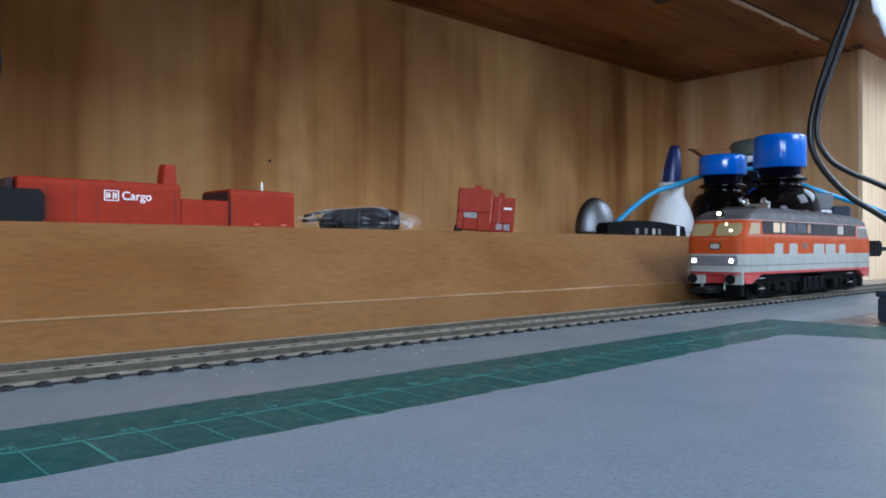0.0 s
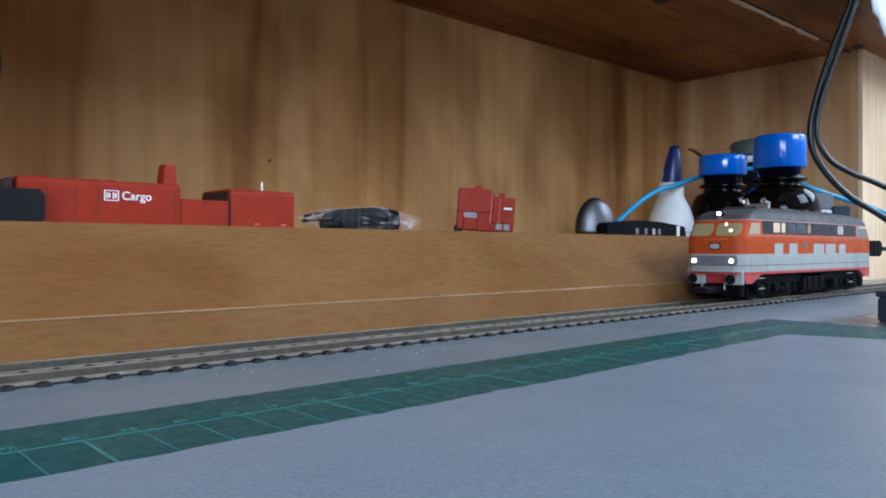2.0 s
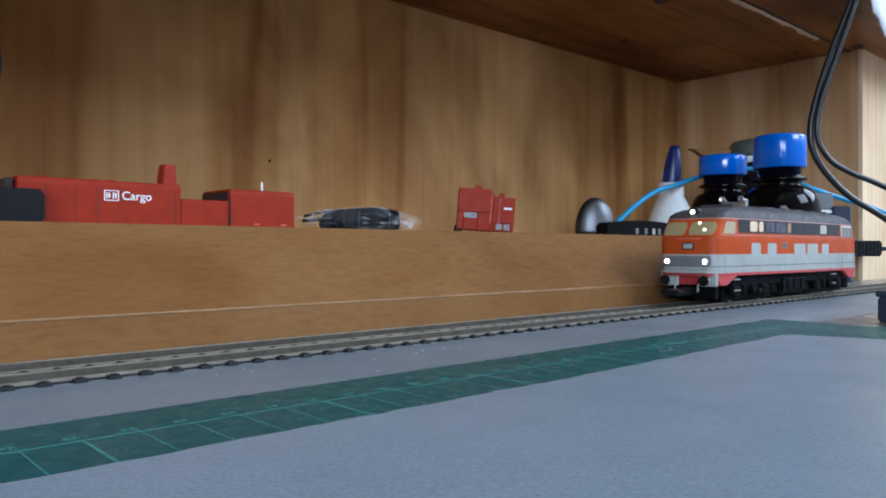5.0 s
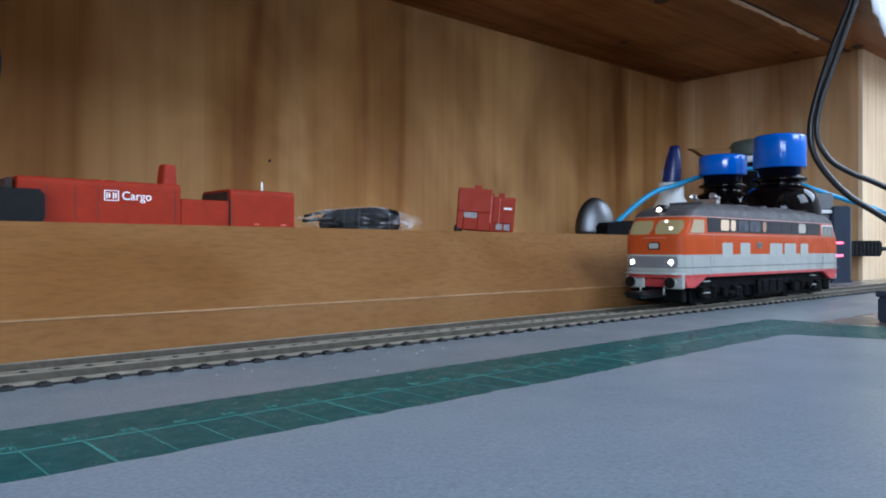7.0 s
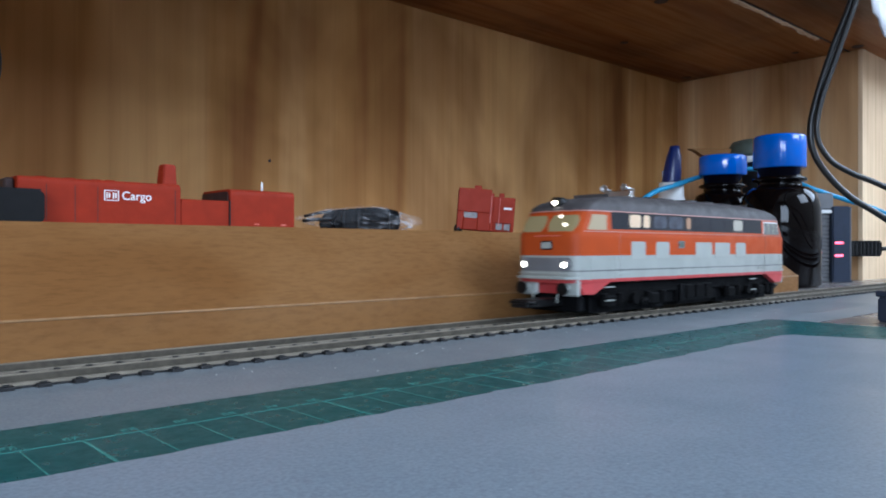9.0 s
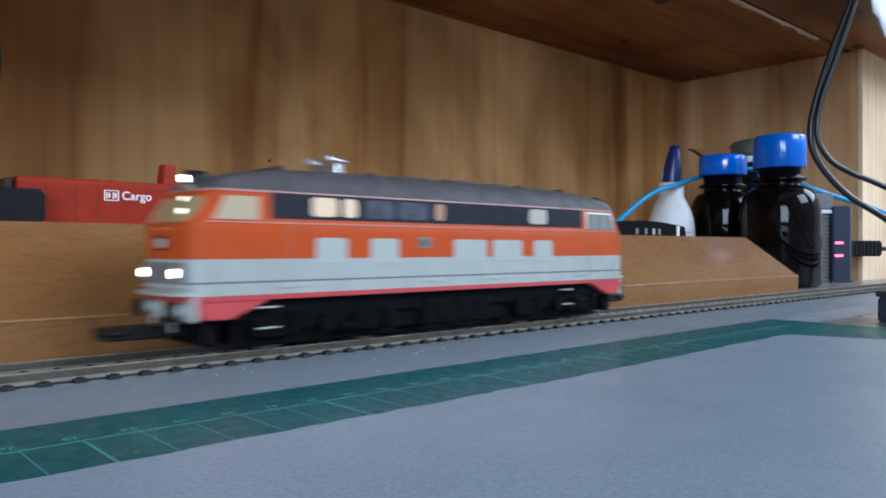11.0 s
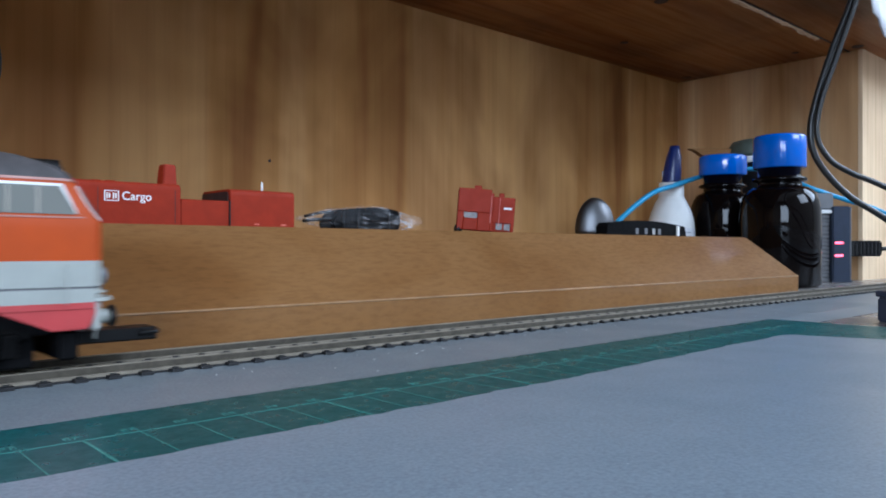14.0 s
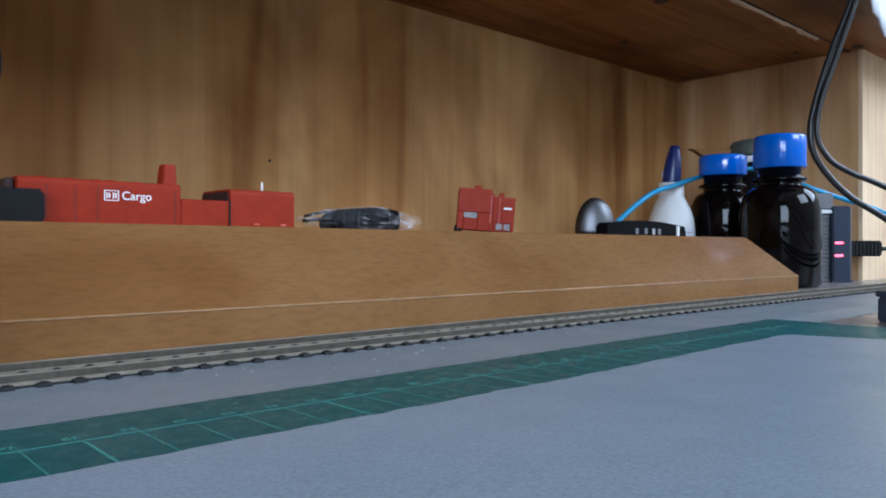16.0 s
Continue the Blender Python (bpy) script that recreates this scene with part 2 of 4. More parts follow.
def prism(pts, axis, a, b, bev=0.0):
    """A polygon in the two other axes, drawn out along axis from a to b."""
    bm = bmesh.new()
    place = {"x": lambda p, t: (t, p[0], p[1]), "y": lambda p, t: (p[0], t, p[1]), "z": lambda p, t: (p[0], p[1], t)}[axis]
    lo = [bm.verts.new(place(p, a)) for p in pts]
    hi = [bm.verts.new(place(p, b)) for p in pts]
    bm.faces.new(lo)
    bm.faces.new(hi)
    for i in range(len(pts)):
        j = (i + 1) % len(pts)
        bm.faces.new((lo[i], lo[j], hi[j], hi[i]))
    bmesh.ops.recalc_face_normals(bm, faces=bm.faces)
    if bev:
        bmesh.ops.bevel(bm, geom=bm.edges[:], offset=bev, segments=2, affect="EDGES", clamp_overlap=True)
    return bm


def lathe(profile, n=28, cx=0.0, cy=0.0):
    """A solid of revolution round z from (radius, z) pairs."""
    bm = bmesh.new()
    rings = []
    for r, z in profile:
        if r < 1e-6:
            rings.append([bm.verts.new((cx, cy, z))])
        else:
            rings.append([bm.verts.new((cx + r * math.cos(2 * math.pi * i / n), cy + r * math.sin(2 * math.pi * i / n), z)) for i in range(n)])
    for a, b in zip(rings, rings[1:]):
        for i in range(n):
            j = (i + 1) % n
            q = [a[i % len(a)], a[j % len(a)], b[j % len(b)], b[i % len(b)]]
            q = list(dict.fromkeys(q))
            if len(q) > 2:
                bm.faces.new(q)
    for r in (rings[0], rings[-1]):
        if len(r) > 2:
            bm.faces.new(r)
    bmesh.ops.recalc_face_normals(bm, faces=bm.faces)
    for f in bm.faces:
        f.smooth = len(f.verts) == 4
    return bm


def turned(bm, m):
    bmesh.ops.transform(bm, matrix=m, verts=bm.verts)
    return bm


def disc(x, y, z, r, t, axis="x", n=20):
    """A short round rod from its centre, along axis."""
    bm = lathe([(r, -t / 2), (r, t / 2)], n)
    if axis == "x":
        turned(bm, pose(0, 0, 0, 0, 90, 0))
    elif axis == "y":
        turned(bm, pose(0, 0, 0, 90, 0, 0))
    return turned(bm, Matrix.Translation((x, y, z)))


def tube(points, r, n=10, steps=8):
    """A round cable along a smooth line through the points."""
    P = [Vector(p) for p in points]
    P = [2 * P[0] - P[1]] + P + [2 * P[-1] - P[-2]]
    line = []
    for i in range(1, len(P) - 2):
        for s in range(steps):
            t = s / steps
            a, b, c, d = P[i - 1:i + 3]
            line.append(0.5 * ((2 * b) + (c - a) * t + (2 * a - 5 * b + 4 * c - d) * t * t + (3 * b - a - 3 * c + d) * t ** 3))
    line.append(P[-2])
    bm = bmesh.new()
    rings = []
    up = Vector((0.13, 0.21, 0.97))
    for i, p in enumerate(line):
        d = (line[min(i + 1, len(line) - 1)] - line[max(i - 1, 0)]).normalized()
        u = (up - d * up.dot(d)).normalized()
        up = u
        w = d.cross(u)
        rings.append([bm.verts.new(p + r * (u * math.cos(2 * math.pi * k / n) + w * math.sin(2 * math.pi * k / n))) for k in range(n)])
    for a, b in zip(rings, rings[1:]):
        for k in range(n):
            f = bm.faces.new((a[k], a[(k + 1) % n], b[(k + 1) % n], b[k]))
            f.smooth = True
    bm.faces.new(rings[0])
    bm.faces.new(rings[-1])
    bmesh.ops.recalc_face_normals(bm, faces=bm.faces)
    return bm


def slab(x0, x1, y0, y1, r, z0, z1, plane="xz", n=5):
    """A plate with rounded corners of radius r, in the named plane, from z0 to z1 across it."""
    pts = []
    for cx, cy, a0 in ((x1 - r, y1 - r, 0), (x0 + r, y1 - r, 90), (x0 + r, y0 + r, 180), (x1 - r, y0 + r, 270)):
        for k in range(n):
            a = radians(a0 + 90 * k / (n - 1))
            pts.append((cx + r * math.cos(a), cy + r * math.sin(a)))
    return prism(pts, {"xz": "y", "yz": "x", "xy": "z"}[plane], z0, z1)


# ---- the room round the desk ----
def structure(name, bm, material, label, category):
    return tagged(part(name, bm, material), label, category, kind="structure")


structure("room_floor", boxed(-2.6, 2.08, -1.7, 1.2, -0.80, -0.745), FLOORING, "brown wooden floor of the room", "floor")
structure("room_ceiling", boxed(-2.6, 2.08, -1.7, 1.2, 1.7, 1.78), PLASTER, "white plaster ceiling of the room", "ceiling")
structure("wall_west", boxed(-2.68, -2.6, -1.7, 1.2, -0.745, 1.7), PLASTER, "plain grey-white plaster wall", "wall")
bm = boxed(2.0, 2.08, -1.7, WIN_EAST[0], -0.745, 1.7)
box(bm, 2.0, 2.08, WIN_EAST[1], 1.2, -0.745, 1.7)
box(bm, 2.0, 2.08, WIN_EAST[0], WIN_EAST[1], -0.745, WIN_EAST[2])
box(bm, 2.0, 2.08, WIN_EAST[0], WIN_EAST[1], WIN_EAST[3], 1.7)
structure("wall_east", bm, PLASTER, "plain grey-white plaster wall with a window opening", "wall")
structure("wall_north", boxed(-2.6, 2.0, 1.2, 1.28, -0.745, 1.7), PLASTER, "plain grey-white plaster wall behind the hutch", "wall")
bm = bmesh.new()
box(bm, -2.6, WIN_WEST[0], -1.6, -1.5, -0.745, 1.7)
box(bm, WIN_WEST[1], WIN[0], -1.6, -1.5, -0.745, 1.7)
box(bm, WIN[1], 2.0, -1.6, -1.5, -0.745, 1.7)
for w in (WIN, WIN_WEST):
    box(bm, w[0], w[1], -1.6, -1.5, -0.745, w[2])
    box(bm, w[0], w[1], -1.6, -1.5, w[3], 1.7)
structure("wall_south", bm, PLASTER, "white plaster wall with two window openings", "wall")

# ---- desk and hutch ----
bm = boxed(-0.62, 1.6, -0.32, 0.70, -0.028, 0.0, bev=0.002)
for x in (-0.60, 1.53):
    for y in (-0.30, 0.63):
        box(bm, x, x + 0.05, y, y + 0.05, -0.745, -0.0285)
desk = structure("desk_top", bm, DESK, "grey speckled laminate desk top", "desk")
XS, YB, ZC = 0.82, 0.477, 0.2352
structure("hutch_back", boxed(-0.02, XS + 0.018, YB, YB + 0.012, 0.0, ZC), PINE_BACK, "varnished pine back panel with upright grain", "panel")
structure("hutch_side", boxed(XS, XS + 0.018, 0.2735, YB, 0.0, ZC), PINE_SIDE, "varnished pine side panel of the hutch", "panel")
structure("hutch_post", boxed(XS - 0.001, XS + 0.30, 0.2692, 0.2734, 0.0, ZC), PINE_PALE, "pale bare wooden upright beside the hutch", "panel")
# unseen end panel, added to keep the west window's light off the left
structure("hutch_end_shade_panel", boxed(-0.02, -0.002, 0.207, YB + 0.012, 0.0, ZC), PINE_SIDE, "varnished pine side panel of the hutch", "panel")
structure("hutch_top", boxed(-0.02, XS + 0.32, 0.20, YB + 0.012, ZC, ZC + 0.018), PINE_TOP_SHADED, "varnished pine top panel of the hutch, coloured for its shaded underside", "panel")

# ---- board along the track ----
board = thing("shelf_board", 0, 0, 0, "varnished brown beech board with a sloping front, laid along the track", "board")
part("plank", prism([(0.2061, 0.0), (0.2061, 0.0138), (0.2422, 0.0398), (0.33, 0.0398), (0.33, 0.0)], "x", 0.0, 0.5076, 0.0004), BEECH, board)
part("worn_edge", tube([(0.0, 0.2063, 0.0138), (0.2, 0.2063, 0.0138), (0.5072, 0.2063, 0.0138)], 0.00036, 8, 4), BEECH_WORN, board, "worn pale edge")

# ---- cutting mat ----
UNIT = 0.0088
cutting_mat = thing("cutting_mat", 0.0354, 0.1222, 0.0, "green cutting mat with a pale printed grid, lying on the desk", "cutting mat", rz=0.2)
part("mat_base", slab(-0.36, 0.2775, -0.26, 0.0158, 0.002, 0.0, 0.0020, "xy"), MAT_GREEN, cutting_mat)
TOPZ = 0.00205
grid = bmesh.new()
box(grid, -0.34, 0.262, -0.00014, 0.00014, 0.0019, TOPZ)
box(grid, -0.34, 0.262, -UNIT * 5 - 0.0001, -UNIT * 5 + 0.0001, 0.0019, TOPZ)
box(grid, 0.2618, 0.2622, -0.24, 0.0, 0.0019, TOPZ)
for i in range(-20, 30):
    wide = 0.00026 if i % 5 == 0 else 0.00011
    box(grid, i * UNIT - wide, i * UNIT + wide, -0.05, -0.0002, 0.0019, TOPZ + (0.00002 if i % 5 == 0 else 0))
part("printed_grid", grid, MAT_LINE, cutting_mat, "pale green printed grid lines")
rnd = random.Random(4)
for i in range(-6, 29):
    bm = bmesh.new()
    for k in range(2):
        x = i * UNIT - 0.0022 + k * 0.0014
        box(bm, x, x + 0.00025, 0.0016, 0.0033, 0.0019, TOPZ)
        box(bm, x + 0.0007, x + 0.00095, 0.0016 + rnd.choice((0, 0.0008)), 0.0033, 0.0019, TOPZ)
        box(bm, x + 0.00025, x + 0.0007, 0.0029, 0.0033, 0.0019, TOPZ)
    part("printed_mark", bm, MAT_LINE, cutting_mat)

# ---- thin grey sheet under the track ----
BASE = 0.0026
underlay = thing("grey_underlay", 0, 0, 0, "thin blue-grey foam sheet lying under the railway track", "foam sheet")
part("sheet", prism([(0.1270, 0.0001), (0.1392, 0.0017), (0.1620, BASE), (0.2056, BASE), (0.2056, 0.0002)], "x", -0.40, 0.795), UNDERLAY, underlay)

# ---- grey card over the mat, with a rough cut edge ----
pts = [(-0.16, -0.22), (0.32, -0.22)]
rnd = random.Random(9)
for i in range(26):
    t = i / 25
    pts.append((0.302 - 0.0475 * t + rnd.uniform(-0.0004, 0.0004), -0.06 + 0.160 * t))
pts += [(0.2528, 0.1045), (0.2500, 0.1062)]
for i in range(110):
    t = (i + 1) / 110
    x = 0.2500 - 0.41 * t
    pts.append((x, 0.1066 - 0.0036 * min(1, (0.25 - x) / 0.12) + rnd.uniform(-0.0004, 0.0004) + 0.0002 * math.sin(x * 130)))
card = thing("grey_card", 0, 0, 0, "blue-grey card with a rough edge on the cutting mat", "card")
part("sheet", prism(pts, "z", 0.0021, 0.0030), SHEET, card)

# ---- track ----
RAIL_Y, GAUGE, HEAD = 0.1745, 0.0172, 0.0056
track = thing("railway_track", 0, RAIL_Y + GAUGE / 2, 0, "straight model railway track with nickel rails on black sleepers", "railway track")


def rail_profile(c):
    h = HEAD
    return [(c - 0.0010, h - 0.0025), (c + 0.0010, h - 0.0025), (c + 0.0010, h - 0.0020), (c + 0.0003, h - 0.0016), (c + 0.0003, h - 0.0008),
            (c + 0.00055, h - 0.0006), (c + 0.00055, h - 0.0001), (c + 0.00042, h), (c - 0.00042, h), (c - 0.00055, h - 0.0001),
            (c - 0.00055, h - 0.0006), (c - 0.0003, h - 0.0008), (c - 0.0003, h - 0.0016), (c - 0.0010, h - 0.0020)]


for c in (-GAUGE / 2, GAUGE / 2):
    part("rail", prism(rail_profile(c), "x", -0.40, 0.79), RAIL, track, "worn nickel-silver rail")
    web = bmesh.new()
    for d in (-0.00058, 0.00058):
        box(web, -0.40, 0.79, c + d - 0.0001, c + d + 0.0001, HEAD - 0.0017, HEAD - 0.00025)
    part("rail_web", web, RAIL_SIDE, track, "dark tarnished rail side")

# ---- the locomotive: front towards -x, heights over the rail head ----
CY = 0.1828
loco = thing("diesel_locomotive", 0.4366, CY, HEAD, "orange and light grey model diesel locomotive with lit headlamps", "model train")


def width_at(z):
    return 0.0152 - max(0.0, z - 0.030) * 0.05


def nose_at(z):
    return 0.0893 - max(0.0, z - 0.0318) * 0.62


def face_x(y, z, w=None, xf=None):
    """How far the nose reaches at that height and distance from the middle."""
    w = w or width_at(z)
    xf = xf or nose_at(z)
    k = min(1.0, abs(y) / w)
    return xf - 0.0014 * k ** 2 - 0.0026 * k ** 9


def hull_ring(bm, z, w, xf, n=16):
    out = []
    for i in range(n + 1):
        y = -w * math.cos(math.pi * i / n)
        out.append(bm.verts.new((face_x(y, z, w, xf), y, z)))
    for i in range(n + 1):
        y = w * math.cos(math.pi * i / n)
        out.append(bm.verts.new((-face_x(y, z, w, xf), y, z)))
    return out


def hull(levels):
    bm = bmesh.new()
    rings = [hull_ring(bm, *lv) for lv in levels]
    for a, b in zip(rings, rings[1:]):
        for i in range(len(a)):
            j = (i + 1) % len(a)
            f = bm.faces.new((a[i], a[j], b[j], b[i]))
            f.smooth = True
    bmesh.ops.recalc_face_normals(bm, faces=bm.faces)
    # the caps have vertices of their own, so that the sides shade flat and even
    bm.faces.new([bm.verts.new(v.co) for v in reversed(rings[0])])
    bm.faces.new([bm.verts.new(v.co) for v in rings[-1]])
    return bm


def band(z0, z1, n=2, grow=0.0):
    zs = [z0 + (z1 - z0) * i / n for i in range(n + 1)]
    return hull([(z, width_at(z) + grow, nose_at(z) + grow) for z in zs])


def patch(end, y0, y1, z0, z1, out=0.0002, deep=0.0006, r=0.0, n=8):
    """A plate that follows the nose; end -1 is the front, +1 the rear."""
    bm = bmesh.new()
    grids = []
    for off in (-deep, out):
        rows = []
        for j in range(4):
            z = z0 + (z1 - z0) * j / 3
            cut = r if j in (0, 3) else 0.0
            row = []
            for i in range(n + 1):
                y = (y0 + cut) + (y1 - y0 - 2 * cut) * i / n
                row.append(bm.verts.new((end * (face_x(y, z) + off), y, z)))
            rows.append(row)
        grids.append(rows)
    a, b = grids
    for j in range(3):
        for i in range(n):
            bm.faces.new((a[j][i], a[j][i + 1], a[j + 1][i + 1], a[j + 1][i]))
            bm.faces.new((b[j][i], b[j][i + 1], b[j + 1][i + 1], b[j + 1][i]))
    rim = [(0, i) for i in range(n + 1)] + [(j, n) for j in range(1, 4)] + [(3, i) for i in range(n - 1, -1, -1)] + [(j, 0) for j in range(2, 0, -1)]
    for (j, i), (k, l) in zip(rim, rim[1:] + rim[:1]):
        bm.faces.new((a[j][i], a[k][l], b[k][l], b[j][i]))
    bmesh.ops.recalc_face_normals(bm, faces=bm.faces)
    return bm


body = part("body", band(0.0236, 0.0404, 10), ORANGE, loco, "orange painted body shell")
part("lower_band", band(0.0181, 0.0236, 3), CREAM_GREY, loco, "light grey painted band")
part("groove", band(0.0176, 0.0181, 1, -0.00025), GREY_PLASTIC, loco)
part("sill_band", band(0.0147, 0.0176, 2), CREAM_GREY, loco, "light grey painted band")
part("red_line", band(0.0134, 0.0147, 1), LOCO_RED, loco, "thin red painted sill")
part("roof_trim", band(0.0404, 0.0409, 1, 0.0002), TRIM, loco, "thin pale red trim line")
roof = part("roof", hull([(0.0409, 0.0147, 0.0838), (0.0424, 0.0146, 0.0826), (0.0441, 0.0141, 0.0792), (0.0456, 0.0129, 0.0735), (0.0467, 0.0112, 0.065), (0.0475, 0.0090, 0.055), (0.0481, 0.0060, 0.046), (0.0485, 0.0020, 0.040)]), ROOF_GREY, loco, "weathered dark grey arched roof")
# roof fittings
part("roof_fan", lathe([(0.0062, 0.0474), (0.0062, 0.0485), (0.0056, 0.0487), (0, 0.0487)], 24, 0.028, 0), ROOF_GREY, roof)
part("roof_fan", lathe([(0.0062, 0.0474), (0.0062, 0.0487), (0.0056, 0.0489), (0, 0.0489)], 24, 0.012, 0), ROOF_GREY, roof)
part("exhaust_hatch", boxed(-0.018, -0.004, -0.005, 0.005, 0.0474, 0.0487, bev=0.0004), ROOF_GREY, roof)
part("roof_hatch", boxed(0.0385, 0.0485, -0.0055, 0.0055, 0.0462, 0.0484, bev=0.0004), ROOF_GREY, roof)
for dy in (-0.0058, 0.0058):
    horn = lathe([(0.0005, 0), (0.0006, 0.0035), (0.0009, 0.0052), (0.0017, 0.0062), (0.0015, 0.0063), (0, 0.0057)], 12)
    turned(horn, Matrix.Translation((-0.0378, dy, 0.0512)) @ pose(0, 0, 0, 0, -84, 8 if dy > 0 else -8))
    part("horn", horn, SILVER, roof, "bright metal roof horn")
part("horn_bracket", boxed(-0.0413, -0.0388, -0.0065, 0.0065, 0.0476, 0.0506, bev=0.0002), SILVER, roof)
for x in (-0.060, -0.030, 0.000, 0.0345, 0.058):
    part("roof_seam", boxed(x, x + 0.0004, -0.0085, 0.0085, 0.0470, 0.0484), ROOF_GREY, roof)
# side windows, doors and panels
for s in (-1, 1):
    def side(x0, x1, z0, z1, r, out, deep=0.0008):
        a, b = s * (width_at((z0 + z1) / 2) - deep), s * (width_at((z0 + z1) / 2) + out)
        return slab(x0, x1, z0, z1, r, min(a, b), max(a, b), "xz")

    strip = part("window_band", side(-0.0668, 0.0615, 0.0338, 0.0405, 0.0004, 0.0002), DARK_GLASS, loco, "black glossy window band")
    for x0, x1, m in ((-0.0546, -0.0467, LIT_PANE), (-0.0448, -0.0402, LIT_PANE), (-0.0370, -0.0270, BLUE_GLASS), (-0.0255, -0.0140, BLUE_GLASS), (-0.0112, -0.0074, ORANGE_GLOW_PANE),
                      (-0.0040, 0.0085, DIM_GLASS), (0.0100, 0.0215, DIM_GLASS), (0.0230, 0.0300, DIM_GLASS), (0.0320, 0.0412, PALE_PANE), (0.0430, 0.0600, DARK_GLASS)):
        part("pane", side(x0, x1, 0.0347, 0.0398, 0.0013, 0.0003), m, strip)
    for e, m in ((-1, CAB_SIDE_GLOW_PANE), (1, REAR_PANE)):
        x0, x1, top = (0.0646, 0.0822, 0.0788) if e > 0 else (0.0702, 0.0822, 0.0792)

        def cab_pane(g, out):
            pts = [(e * (x0 - g), 0.0334 - g), (e * (x1 + g), 0.0334 - g), (e * (top + g), 0.0392 + g), (e * (x0 - g), 0.0392 + g)]
            a, b = s * (width_at(0.036) - 0.0008), s * (width_at(0.036) + out)
            return prism(pts, "y", min(a, b), max(a, b))

        f = part("cab_window", cab_pane(0.0006, 0.00012), WHITE if e > 0 else ORANGE, loco)
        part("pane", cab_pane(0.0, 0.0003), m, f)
        if e > 0:
            for x in (0.0690, 0.0745):
                part("window_bar", side(x, x + 0.0004, 0.0336, 0.0390, 0.0001, 0.0004), PALE_PANE, f)
    for x0, x1 in ((-0.0536, -0.0436), (-0.0356, -0.0255), (-0.0036, 0.0110), (0.0138, 0.0281), (0.0340, 0.0440)):
        part("side_panel", side(x0, x1, 0.0222, 0.0291, 0.0011, 0.00014), PANEL_WHITE, loco, "pale grey side panel")
    part("logo_plate", side(-0.0180, -0.0132, 0.0264, 0.0296, 0.0003, 0.0003), GREY_PLASTIC, loco, "small grey emblem plate")
    part("logo_centre", side(-0.0173, -0.0139, 0.0269, 0.0291, 0.0003, 0.00045), OLIVE, loco)
    part("window_sill_strip", side(-0.084, 0.0835, 0.0326, 0.03295, 0.0001, 0.00015), TRIM, loco)
    for x in (-0.0615, 0.0655):
        part("door_line", side(x, x + 0.00016, 0.0150, 0.0325, 0.00005, 0.00006), GREY_PLASTIC, loco)
    for x in (-0.0635, 0.0570, 0.0120, -0.0150):
        part("vent_slot", side(x, x + 0.0075, 0.0163, 0.0171, 0.0002, 0.0003), CREAM_GREY, loco)
    for x in (-0.0815, -0.0655, 0.0625, 0.0800):
        part("handrail", tube([(x, s * 0.0150, 0.0225), (x, s * 0.0160, 0.0222), (x, s * 0.0160, 0.0150), (x, s * 0.0150, 0.0147)], 0.00012, 6, 3), CREAM_GREY, loco)
